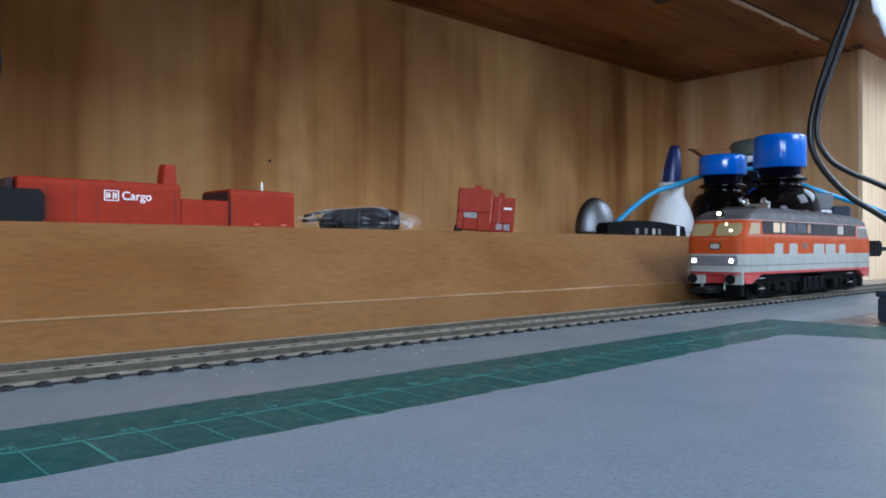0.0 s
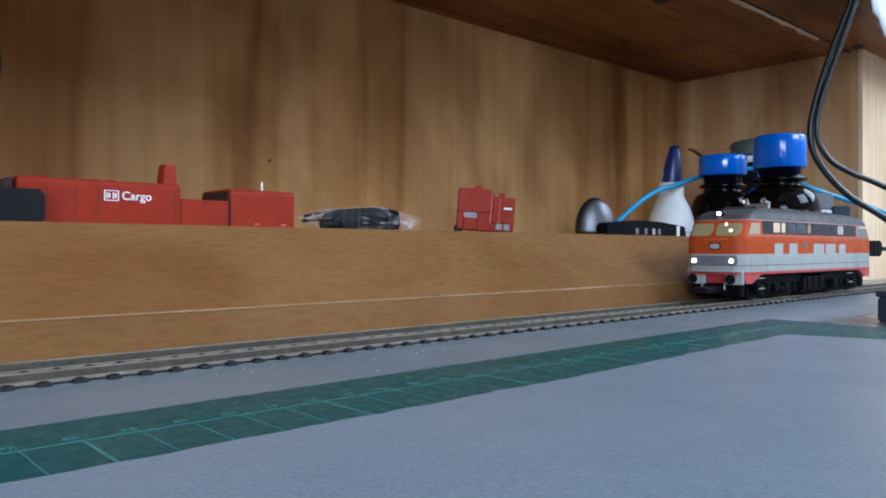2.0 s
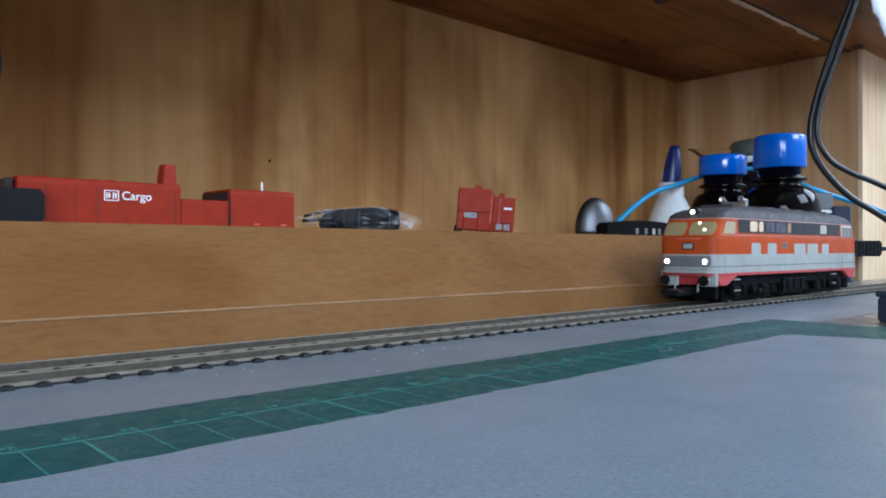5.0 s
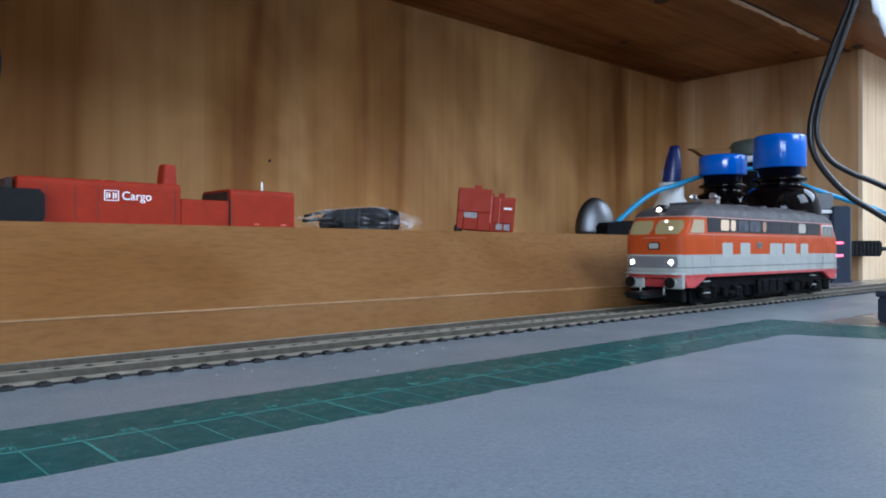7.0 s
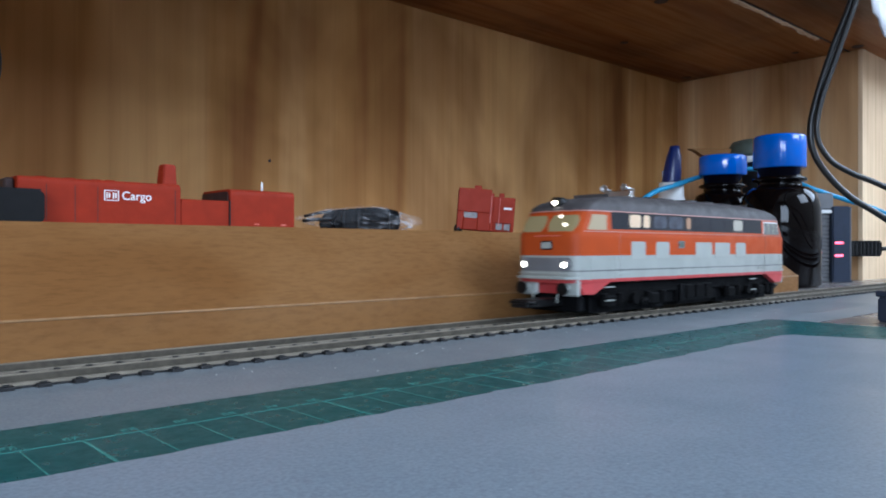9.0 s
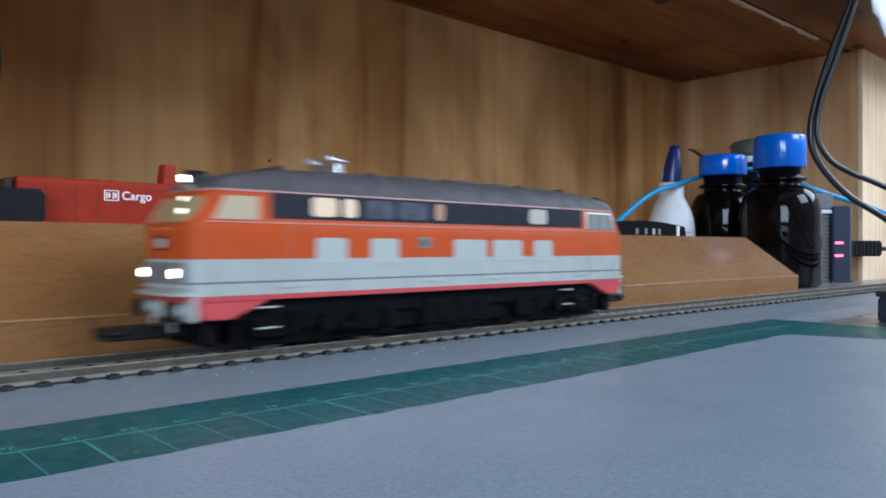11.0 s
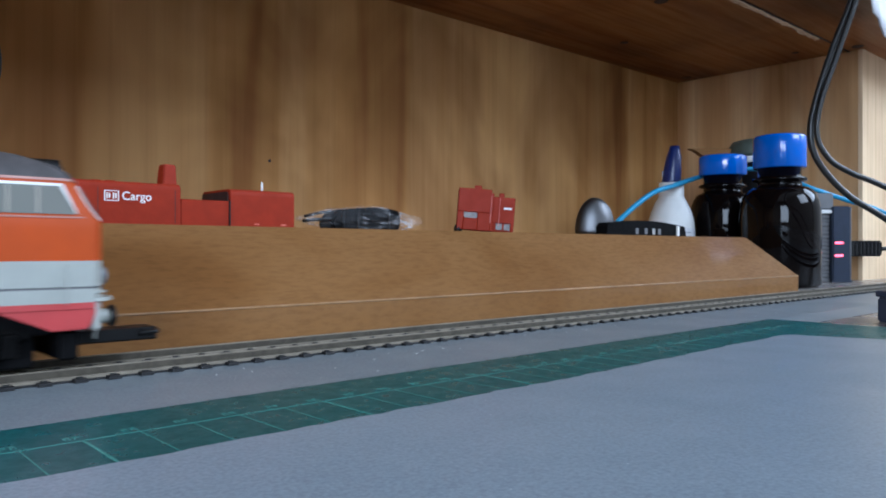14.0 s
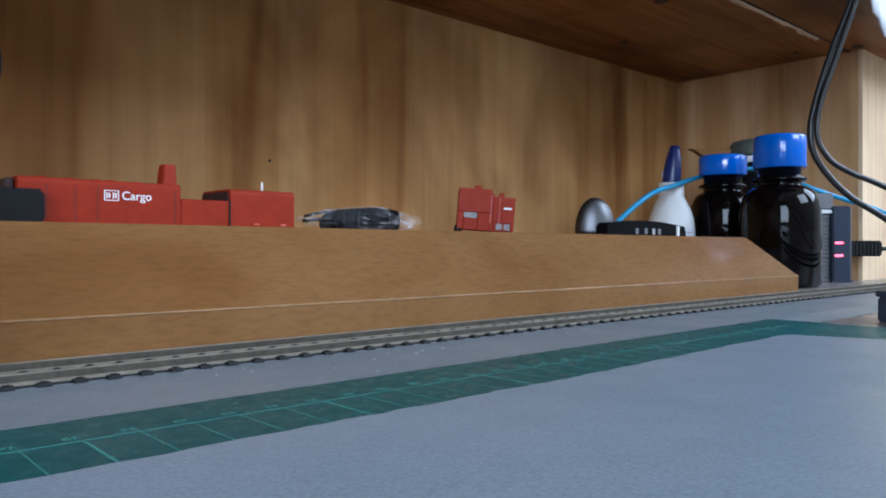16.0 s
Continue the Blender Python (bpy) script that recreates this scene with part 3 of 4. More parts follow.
# noses
for e in (-1, 1):
    pane = CAB_GLOW_PANE if e < 0 else REAR_PANE
    for y0, y1 in ((-0.0132, -0.0008), (0.0008, 0.0132)):
        f = part("windscreen", patch(e, y0 - 0.0005, y1 + 0.0005, 0.0322, 0.0396, 0.0001, r=0.0008), ORANGE if e < 0 else WHITE, loco)
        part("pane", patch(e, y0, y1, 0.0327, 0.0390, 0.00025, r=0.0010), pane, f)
    part("grille", patch(e, -0.0124, 0.0124, 0.0177, 0.0228, 0.0002, r=0.0006), GREY_PLASTIC, loco, "dark grey nose grille")
    for k in range(4):
        part("grille_bar", patch(e, -0.0070, 0.0070, 0.0187 + k * 0.0009, 0.0191 + k * 0.0009, 0.0004), GREY_PLASTIC, loco)
    emblem = part("emblem", patch(e, -0.0042, 0.0016, 0.0258, 0.0292, 0.0002, r=0.0004), BLACK, loco)
    part("emblem_centre", patch(e, -0.0037, 0.0011, 0.0263, 0.0287, 0.0004, r=0.0004), CREAM_GREY, emblem)
    part("number_bar", patch(e, -0.0075, 0.0050, 0.0309, 0.0313, 0.0001), PINK, loco)
    for y in (-0.0098, 0.0098):
        x = face_x(y, 0.0202)
        bezel = part("headlamp", disc(e * (x - 0.0002), y, 0.0202, 0.0019, 0.0018, "x"), GREY_PLASTIC, loco)
        part("lens", disc(e * (x + 0.0002), y, 0.0202, 0.0010, 0.0018, "x"), LAMP if e < 0 else DARK_GLASS, bezel, "lit headlamp lens" if e < 0 else "dark lamp lens")
    lamp = part("top_lamp", disc(e * 0.0800, 0, 0.0440, 0.0023, 0.0050, "x"), BLACK, loco)
    part("lens", disc(e * 0.0827, 0, 0.0440, 0.0008, 0.0012, "x"), LAMP if e < 0 else DARK_GLASS, lamp, "lit lamp lens" if e < 0 else "dark lamp lens")
    # step rail across the nose, buffer beam, buffers, coupling
    part("nose_rail", patch(e, -0.0148, 0.0148, 0.0148, 0.0156, 0.0022, 0.0004), PANEL_WHITE, loco, "pale rail across the nose")
    part("nose_rail", patch(e, -0.0145, 0.0145, 0.0166, 0.0170, 0.0010, 0.0004), CREAM_GREY, loco)
    beam = [(e * 0.0850, 0.0148), (e * 0.0864, 0.0130), (e * 0.0847, 0.0090), (e * 0.0775, 0.0088), (e * 0.0670, 0.0133), (e * 0.0670, 0.0142)]
    part("buffer_beam", prism(beam, "y", -0.0149, 0.0149, 0.0003), LOCO_RED, loco, "red buffer beam with sloping skirts")
    for y in (-0.0100, 0.0100):
        buf = part("buffer", disc(e * 0.0880, y, 0.0112, 0.0016, 0.0045, "x"), CREAM_GREY, loco, "pale buffer with a black head")
        part("buffer_head", disc(e * 0.0908, y, 0.0112, 0.0024, 0.0009, "x", 24), BLACK, buf)
        part("buffer_mount", boxed(min(e * 0.0855, e * 0.0872), max(e * 0.0855, e * 0.0872), y - 0.0047, y + 0.0047, 0.0084, 0.0150, bev=0.0006), PANEL_WHITE, buf)
        part("air_hose", tube([(e * 0.0862, y * 0.62, 0.0098), (e * 0.0885, y * 0.6, 0.0090), (e * 0.0885, y * 0.58, 0.0058)], 0.0004, 6, 4), CREAM_GREY, loco)
    part("coupling_bar", boxed(min(e * 0.082, e * 0.1035), max(e * 0.082, e * 0.1035), -0.0042, 0.0042, 0.0044, 0.0074, bev=0.0004), BLACK, loco)
    part("coupling_loop", tube([(e * 0.0990, -0.0045, 0.0062), (e * 0.1032, -0.0045, 0.0064), (e * 0.1032, 0.0045, 0.0064), (e * 0.0990, 0.0045, 0.0062)], 0.0006, 6, 4), BLACK, loco)
    part("snow_plough", boxed(min(e * 0.0795, e * 0.0835), max(e * 0.0795, e * 0.0835), -0.012, 0.012, 0.0022, 0.0086, bev=0.0006), BLACK_MATT, loco)
for y, z in ((-0.0052, 0.0384), (-0.0085, 0.0352)):
    part("cab_light", disc(-nose_at(z) + 0.0004, y, z, 0.0007, 0.0016, "x"), BULB, loco, "glowing cab bulb")
# underframe
part("chassis", boxed(-0.0780, 0.0780, -0.0125, 0.0125, 0.0080, 0.0138, bev=0.0005), BLACK_MATT, loco)
part("gear_housing", boxed(-0.0740, 0.0740, -0.0066, 0.0066, 0.0014, 0.0080, bev=0.0005), BLACK_MATT, loco)
for s in (-1, 1):
    part("side_skirt", boxed(-0.0270, 0.0270, min(s * 0.0100, s * 0.0112), max(s * 0.0100, s * 0.0112), 0.0030, 0.0122, bev=0.0004), BLACK_MATT, loco)
tank = part("fuel_tank", boxed(-0.0155, 0.0155, -0.0140, 0.0140, 0.0022, 0.0122, bev=0.0015, seg=2), BLACK_MATT, loco, "black underframe tank")
for x in (-0.010, -0.002, 0.007):
    for s in (-1, 1):
        part("tank_box", boxed(x, x + 0.006, min(s * 0.0135, s * 0.0146), max(s * 0.0135, s * 0.0146), 0.0045, 0.0105, bev=0.0004), BOGIE_BLACK, tank)
AXLES = []
for bx in (-0.0490, 0.0490):
    bogie = part("bogie", boxed(bx - 0.0230, bx + 0.0230, -0.0075, 0.0075, 0.0030, 0.0095, bev=0.0005), BLACK_MATT, loco, "black bogie with spring detail")
    for s in (-1, 1):
        fr = [(bx - 0.0255, 0.0080), (bx - 0.0230, 0.0100), (bx + 0.0230, 0.0100), (bx + 0.0255, 0.0080), (bx + 0.0200, 0.0058), (bx + 0.0080, 0.0050), (bx - 0.0080, 0.0050), (bx - 0.0200, 0.0058)]
        part("side_frame", prism(fr, "y", min(s * 0.0112, s * 0.0128), max(s * 0.0112, s * 0.0128), 0.0003), BOGIE_BLACK, bogie)
        part("brake_plate", boxed(bx - 0.0260, bx + 0.0260, min(s * 0.0098, s * 0.0108), max(s * 0.0098, s * 0.0108), 0.0012, 0.0122, bev=0.0004), BLACK_MATT, bogie)
        for ax in (bx - 0.0155, bx + 0.0155):
            part("axle_box", boxed(ax - 0.0032, ax + 0.0032, min(s * 0.0125, s * 0.0140), max(s * 0.0125, s * 0.0140), 0.0032, 0.0080, bev=0.0006), BOGIE_BLACK, bogie)
            for d in (-0.0052, 0.0052):
                part("spring", lathe([(0.0016 + 0.0003 * (k % 2), 0.0038 + 0.0005 * k) for k in range(11)], 10, ax + d, s * 0.0132), BOGIE_BLACK, bogie)
        part("brake_cylinder", disc(bx, s * 0.0134, 0.0062, 0.0022, 0.0030, "y"), BOGIE_BLACK, bogie)
        part("brake_cylinder", disc(bx + 0.0062, s * 0.0132, 0.0050, 0.0015, 0.0060, "x"), BOGIE_BLACK, bogie)
        for x in (0.0500 if bx > 0 else -0.0705,):
            for z in (0.0060, 0.0112):
                part("footstep", boxed(x, x + 0.0060, min(s * 0.0138, s * 0.0152), max(s * 0.0138, s * 0.0152), z, z + 0.0004), CREAM_GREY, bogie)
    for ax in (bx - 0.0155, bx + 0.0155):
        axle = part("wheelset", disc(0, 0, 0, 0.0011, 0.0170, "y", 10), BLACK_MATT, loco, "dark metal wheelset")
        axle.matrix_basis = pose(ax, 0, 0.0055)
        for s in (-1, 1):
            wh = part("wheel", disc(0, s * 0.0083, 0, 0.0055, 0.0026, "y", 28), RAIL_SIDE, axle)
            for k in range(6):
                a = k * math.pi / 3
                part("spoke", turned(boxed(-0.0003, 0.0003, -0.0003, 0.0003, 0.001, 0.0046), Matrix.Translation((0, s * 0.0098, 0)) @ Matrix.Rotation(a, 4, "Y")), BLACK, axle)
        AXLES.append(axle)

# ---- things on the board ----
TOP = 0.0398


def lettering(text, size, m, material, parent, label=""):
    """Flat raised letters in the built-in font."""
    cu = bpy.data.curves.new("letters", "FONT")
    cu.body, cu.size, cu.extrude, cu.offset = text, size, 0.00004, 0.00003
    tmp = bpy.data.objects.new("letters", cu)
    me = bpy.data.meshes.new_from_object(tmp)
    bpy.data.objects.remove(tmp)
    me.transform(m)
    me.materials.clear()
    me.materials.append(material)
    ob = new("lettering", me)
    ob.parent = parent
    return tagged(ob, label) if label else ob


def hood(bm_x0, x1, y0, y1, z1, r):
    """A long hood with a rounded roof, along x."""
    pts = [(y0, 0.0), (y0, z1 - r)]
    for k in range(1, 6):
        a = radians(180 - 90 * k / 5)
        pts.append((y0 + r + r * math.cos(a), z1 - r + r * math.sin(a)))
    for k in range(0, 6):
        a = radians(90 - 90 * k / 5)
        pts.append((y1 - r + r * math.cos(a), z1 - r + r * math.sin(a)))
    pts += [(y1, 0.0)]
    return prism(pts, "x", bm_x0, x1, 0.0003)


# red body shell of a shunting engine
shell = thing("engine_shell", 0.05, 0.25, TOP, "loose red plastic engine body shell with white lettering", "model train shell")
h1 = part("long_hood", hood(0.0040, 0.0541, 0.0, 0.024, 0.0142, 0.0016), SHELL_RED, shell)
# solid dark block, coloured as the shade in an open nose
part("nose_shade_block", boxed(0.0010, 0.0040, 0.003, 0.021, 0.0085, 0.0136, bev=0.0006), SHELL_DARK, shell)
for x in (0.010, 0.0185, 0.0265, 0.031):
    part("hatch_rib", boxed(x, x + 0.0035, 0.006, 0.018, 0.0139, 0.0148, bev=0.0003), SHELL_RED, h1)
for x in (0.0118, 0.0200, 0.0268, 0.0520):
    part("panel_line", boxed(x, x + 0.0002, -0.00008, 0.001, 0.0008, 0.0120), SHELL_DARK, h1)
stack = bmesh.new()
lo = [(0.0490, 0.0028), (0.0540, 0.0028), (0.0540, 0.0090), (0.0490, 0.0090)]
hi = [(0.0496, 0.0034), (0.0538, 0.0034), (0.0538, 0.0084), (0.0496, 0.0084)]
va = [stack.verts.new((x, y, 0.0138)) for x, y in lo]
vb = [stack.verts.new((x, y, 0.0213)) for x, y in hi]
stack.faces.new(va), stack.faces.new(vb)
for i in range(4):
    stack.faces.new((va[i], va[(i + 1) % 4], vb[(i + 1) % 4], vb[i]))
bmesh.ops.recalc_face_normals(stack, faces=stack.faces)
bmesh.ops.bevel(stack, geom=stack.edges[:], offset=0.0004, segments=2, affect="EDGES")
part("chimney", stack, SHELL_RED, shell)
part("low_wall", boxed(0.0543, 0.0722, 0.0004, 0.0020, 0.0, 0.0093, bev=0.0003), SHELL_RED, shell)
part("low_wall", boxed(0.0543, 0.0722, 0.0218, 0.0234, 0.0, 0.0093, bev=0.0003), SHELL_RED, shell)
h2 = part("short_hood", hood(0.0724, 0.0990, 0.0, 0.024, 0.0138, 0.0018), SHELL_RED, shell)
# the hood is solid; a dark plate paints the shade of its hollow
part("hood_mouth_shade", slab(0.0011, 0.0229, 0.0020, 0.0129, 0.0018, 0.0719, 0.0725, "yz"), SHELL_DARK, shell, "dark plate for the shaded open end of the hood")
part("panel_line", boxed(0.0722, 0.0725, -0.00008, 0.001, 0.0006, 0.0095), SHELL_DARK, shell)
part("pin", lathe([(0.00045, 0.0134), (0.0004, 0.0165), (0.0002, 0.0172)], 8, 0.0872, 0.004), WHITE, shell, "short white pin")
part("latch_mark", boxed(0.0820, 0.0840, -0.0001, 0.0005, 0.0009, 0.0013), PINK, shell)
part("latch_mark", boxed(0.0930, 0.0952, -0.0001, 0.0005, 0.0007, 0.0013), PINK, shell)
logo = bmesh.new()
for x0, x1, z0, z1 in ((0.0288, 0.0334, 0.01075, 0.0110), (0.0288, 0.0334, 0.0076, 0.00785), (0.0288, 0.0291, 0.00785, 0.01075), (0.0331, 0.0334, 0.00785, 0.01075),
                       (0.0295, 0.0299, 0.0083, 0.0103), (0.0302, 0.0307, 0.0085, 0.0101), (0.0315, 0.0319, 0.0083, 0.0103), (0.0322, 0.0327, 0.0085, 0.0101)):
    box(logo, x0, x1, -0.00015, 0.0004, z0, z1)
part("logo", logo, PRINT, shell, "white framed emblem")
lettering("Cargo", 0.0039, Matrix.Translation((0.0343, -0.00012, 0.0081)) @ pose(0, 0, 0, 90, 0, 0), PRINT, shell, "white printed lettering")

# dark case beside it
case = thing("black_case", 0.02, 0.244, TOP, "small black rounded plastic case on the board", "case")
part("case_body", slab(-0.019, 0.0400, -0.0002, 0.0094, 0.0018, 0.0, 0.005, "xz"), BLACK, case)
part("case_lid", slab(-0.018, 0.0392, 0.0094, 0.0099, 0.0002, 0.0004, 0.0046, "xz"), BLACK, case)

# black parts wrapped in clear film
wrap = thing("wrapped_parts", 0.195, 0.268, TOP, "black plastic parts wrapped in clear film", "wrapped part")
pts = [(-0.0190, 0.0), (-0.0205, 0.0035), (-0.0170, 0.0078), (-0.0120, 0.0092), (0.0020, 0.0105), (0.0135, 0.0098), (0.0170, 0.0090), (0.0175, 0.0030), (0.0160, 0.0)]
part("black_shell", prism(pts, "y", -0.005, 0.006, 0.0008), BLACK_MATT, wrap)
part("black_rod", tube([(-0.033, -0.003, 0.0036), (-0.027, -0.003, 0.0042), (-0.018, -0.003, 0.0048)], 0.0007, 8, 4), BLACK, wrap)
part("black_rod", tube([(-0.031, -0.001, 0.0056), (-0.024, -0.001, 0.0072), (-0.016, -0.001, 0.0082)], 0.0006, 8, 4), BLACK, wrap)
for x0, x1, z0, z1 in ((-0.0150, -0.0142, 0.0012, 0.0080), (-0.0070, -0.0060, 0.0, 0.0094), (0.0005, 0.0090, 0.0040, 0.0046), (0.0100, 0.0106, 0.0010, 0.0092), (-0.0050, 0.0, 0.0066, 0.0078)):
    part("rib", boxed(x0, x1, -0.0058, -0.0048, z0, z1, bev=0.0002), BLACK, wrap)
film = bmesh.new()
bmesh.ops.create_uvsphere(film, u_segments=40, v_segments=20, radius=1)
for v in film.verts:
    p = v.co.copy()
    n = noise.noise(p * 3.1) * 0.30 + noise.noise(p * 9) * 0.26
    v.co = (p.x * 0.0335 * (1 + 0.3 * n), p.y * 0.0085 * (1 + n), max(0.0, 0.0046 + p.z * 0.0056 * (1 - 0.45 * abs(p.x) ** 2) * (1 + n)))
part("film", film, FOIL, wrap, "crumpled clear film")

# red cab shell, upside down
cab = thing("cab_shell", 0.2655, 0.268, TOP, "loose red plastic cab shell standing upside down", "model train shell", rz=0)


def cab_wall(x0, x1, y0, y1, z0, z1, name="wall"):
    return part(name, boxed(x0, x1, y0, y1, z0, z1, bev=0.0003), SHELL_RED, cab)


cab.matrix_basis = pose(0.2690, 0.2650, TOP + 0.0011, 0, 4.5, -42)
part("black_lump", lathe([(0.0, -0.0017), (0.0016, -0.0017), (0.0024, -0.0004), (0.0019, 0.0018), (0.0007, 0.0030), (0, 0.0032)], 9, -0.0138, 0.001), BLACK, cab, "black residue under the shell")
cab_wall(-0.0148, 0.0022, -0.0010, 0.0, 0.0092, 0.0212)
cab_wall(-0.0148, -0.0116, -0.0010, 0.0, 0.0, 0.0092)
cab_wall(-0.0044, 0.0022, -0.0010, 0.0, 0.0, 0.0092)
cab_wall(-0.0116, -0.0044, -0.0010, 0.0, 0.0, 0.0060)
cab_wall(0.0034, 0.0146, 0.0018, 0.0028, 0.0046, 0.0180)
cab_wall(0.0034, 0.0052, 0.0018, 0.0028, 0.0, 0.0046)
cab_wall(0.0128, 0.0146, 0.0018, 0.0028, 0.0, 0.0046)
cab_wall(-0.0148, -0.0138, 0.0, 0.016, 0.0, 0.0206)
cab_wall(0.0136, 0.0146, 0.0028, 0.016, 0.0, 0.0175)
cab_wall(-0.0138, 0.0136, 0.0150, 0.016, 0.0, 0.0180)
cab_wall(0.0022, 0.0034, -0.0010, 0.0028, 0.0, 0.0195)
cab_wall(-0.0148, 0.0146, 0.0028, 0.015, 0.0, 0.0012, "roof_plate")
part("window_glazing", boxed(-0.0114, -0.0046, -0.0006, -0.0002, 0.0062, 0.0090), CAB_GLAZING, cab)
part("window_glazing", boxed(0.0054, 0.0126, 0.0022, 0.0026, 0.0012, 0.0044), CAB_GLAZING, cab)
part("window_bar", boxed(0.0086, 0.0094, 0.0014, 0.0021, 0.0004, 0.0044), SHELL_RED, cab)
part("tab", boxed(-0.0070, -0.0032, -0.0008, 0.0012, 0.0200, 0.0228, bev=0.0003), SHELL_RED, cab)
part("tab", boxed(0.0060, 0.0088, 0.0016, 0.0030, 0.0170, 0.0200, bev=0.0003), SHELL_RED, cab)
part("print_bar", boxed(0.0088, 0.0130, 0.0016, 0.0020, 0.0118, 0.0128), PRINT, cab)
part("edge_line", boxed(0.0020, 0.0023, -0.0013, -0.0009, 0.0040, 0.0185), PINK, cab)
part("edge_line", boxed(0.0066, 0.0068, 0.0015, 0.0019, 0.0030, 0.0175), PINK, cab)

# polished spoon bowl, standing on its rim
spoon = thing("spoon", 0.410, 0.300, TOP, "polished steel spoon bowl standing upright on the board", "spoon", rz=-40)
bowl = bmesh.new()
bmesh.ops.create_uvsphere(bowl, u_segments=32, v_segments=20, radius=1)
for v in bowl.verts:
    p = v.co
    if p.z < 0 and math.hypot(p.x, p.y) > 1e-4:
        k = 0.5 + 0.5 / math.hypot(p.x, p.y)
        p = Vector((p.x * k, p.y * k, p.z)) if k < 1.6 else p
    v.co = (p.x * 0.0136, p.y * (0.0070 if p.y < 0 else 0.0050), 0.0045 + p.z * (0.0222 if p.z > 0 else 0.0045))
part("bowl", bowl, STEEL, spoon, smooth=True)

# low black tray with slots
tray = thing("black_tray", 0.4525, 0.285, TOP, "low black plastic tray with a row of slots", "tray")
pts = [(-0.0495, 0.0), (-0.0495, 0.0070)] + [(-0.047 + 0.095 * k / 12, 0.0080 + 0.0036 * math.sin(math.pi * (0.12 + 0.85 * k / 12))) for k in range(13)] + [(0.0500, 0.0)]
part("tray_body", prism(pts, "y", 0.0, 0.009, 0.0004), BLACK_MATT, tray)
for x in (-0.017, -0.006, 0.004, 0.011):
    part("slot", boxed(x, x + 0.0035, -0.0004, 0.0006, 0.0020, 0.0062, bev=0.0003), GREY_PLASTIC if x != 0.004 else SILVER, tray)
part("white_peg", boxed(0.0350, 0.0376, -0.0016, 0.0, 0.0, 0.0085, bev=0.0003), WHITE, tray)

# ---- things at the far end of the desk ----
def ribbed_cap(r, z0, z1, n=44):
    bm = bmesh.new()
    prof = [(0.97, z0), (1.0, z0 + 0.0008), (1.0, z1 - 0.0022), (0.97, z1 - 0.0008), (0.9, z1), (0.0, z1)]
    rings = []
    for k, z in prof:
        if k == 0:
            rings.append([bm.verts.new((0, 0, z))])
        else:
            rings.append([bm.verts.new(((r * k - (0.00008 if i % 2 else 0)) * math.cos(math.pi * i / n), (r * k - (0.00008 if i % 2 else 0)) * math.sin(math.pi * i / n), z)) for i in range(2 * n)])
    for a, b in zip(rings, rings[1:]):
        for i in range(2 * n):
            j = (i + 1) % (2 * n)
            q = list(dict.fromkeys([a[i % len(a)], a[j % len(a)], b[j % len(b)], b[i % len(b)]]))
            bm.faces.new(q)
    bm.faces.new(rings[0])
    bmesh.ops.recalc_face_normals(bm, faces=bm.faces)
    return bm


def lab_bottle(x, y, r, shoulder, neck_r, neck_z, cap_r, cap_z0, cap_z1, label):
    b = thing("lab_bottle", x, y, 0.0, label, "bottle", "brown bottles with blue caps")
    glass = [(0.0, 0.0), (r - 0.003, 0.0), (r, 0.003), (r, shoulder)]
    for k in range(1, 7):
        a = radians(90 * k / 6)
        glass.append((neck_r + (r - neck_r) * math.cos(a) ** 0.8 if k < 6 else neck_r, shoulder + (neck_z - shoulder) * math.sin(a)))
    glass += [(neck_r, neck_z + 0.004), (neck_r + 0.0042, neck_z + 0.0052), (neck_r + 0.0042, neck_z + 0.0072), (neck_r, neck_z + 0.0085), (neck_r, cap_z0 + 0.003), (0, cap_z0 + 0.003)]
    part("glass", lathe(glass, 48), BROWN_GLASS, b, "dark brown glass")
    part("cap", ribbed_cap(cap_r, cap_z0, cap_z1), CAP_BLUE, b, "bright blue ribbed screw cap", smooth=True)
    return b


lab_bottle(0.6308, 0.2718, 0.0320, 0.060, 0.0172, 0.0840, 0.0210, 0.0998, 0.1272, "dark brown glass bottle with a tall blue cap")
lab_bottle(0.6571, 0.3358, 0.0292, 0.060, 0.0170, 0.0840, 0.0214, 0.1000, 0.1186, "dark brown glass bottle with a low blue cap")

glue = thing("glue_bottle", 0.6062, 0.3590, 0.0, "white glue bottle with a dark blue pointed cap", "bottle")
part("bottle_body", lathe([(0, 0), (0.0195, 0), (0.0205, 0.002), (0.0205, 0.050), (0.0199, 0.058), (0.0176, 0.066), (0.0144, 0.0735), (0.0116, 0.0785), (0.0112, 0.0800), (0.0110, 0.0920), (0, 0.0920)], 32), WHITE, glue)
bm = lathe([(0.0206, 0.018), (0.0207, 0.0185), (0.0207, 0.0495), (0.0206, 0.050)], 32)
part("paper_label", bm, LABEL_PAPER, glue, "pale printed label")
for k in range(5):
    z = 0.030 + k * 0.0040
    bm = bmesh.new()
    prev = None
    a0, a1 = radians(-175), radians(-175 + 60 + 18 * (k % 3))
    for i in range(13):
        a = a0 + (a1 - a0) * i / 12
        cur = [bm.verts.new((0.02085 * math.cos(a), 0.02085 * math.sin(a), zz)) for zz in (z, z + 0.0009)]
        if prev:
            bm.faces.new((prev[0], cur[0], cur[1], prev[1]))
        prev = cur
    part("print_line", bm, LABEL_INK, glue)
bm = lathe([(0.0082, 0.0921), (0.0084, 0.0935), (0.0078, 0.105), (0.0066, 0.116), (0.0050, 0.1215), (0.0044, 0.1255), (0, 0.1255)], 20)
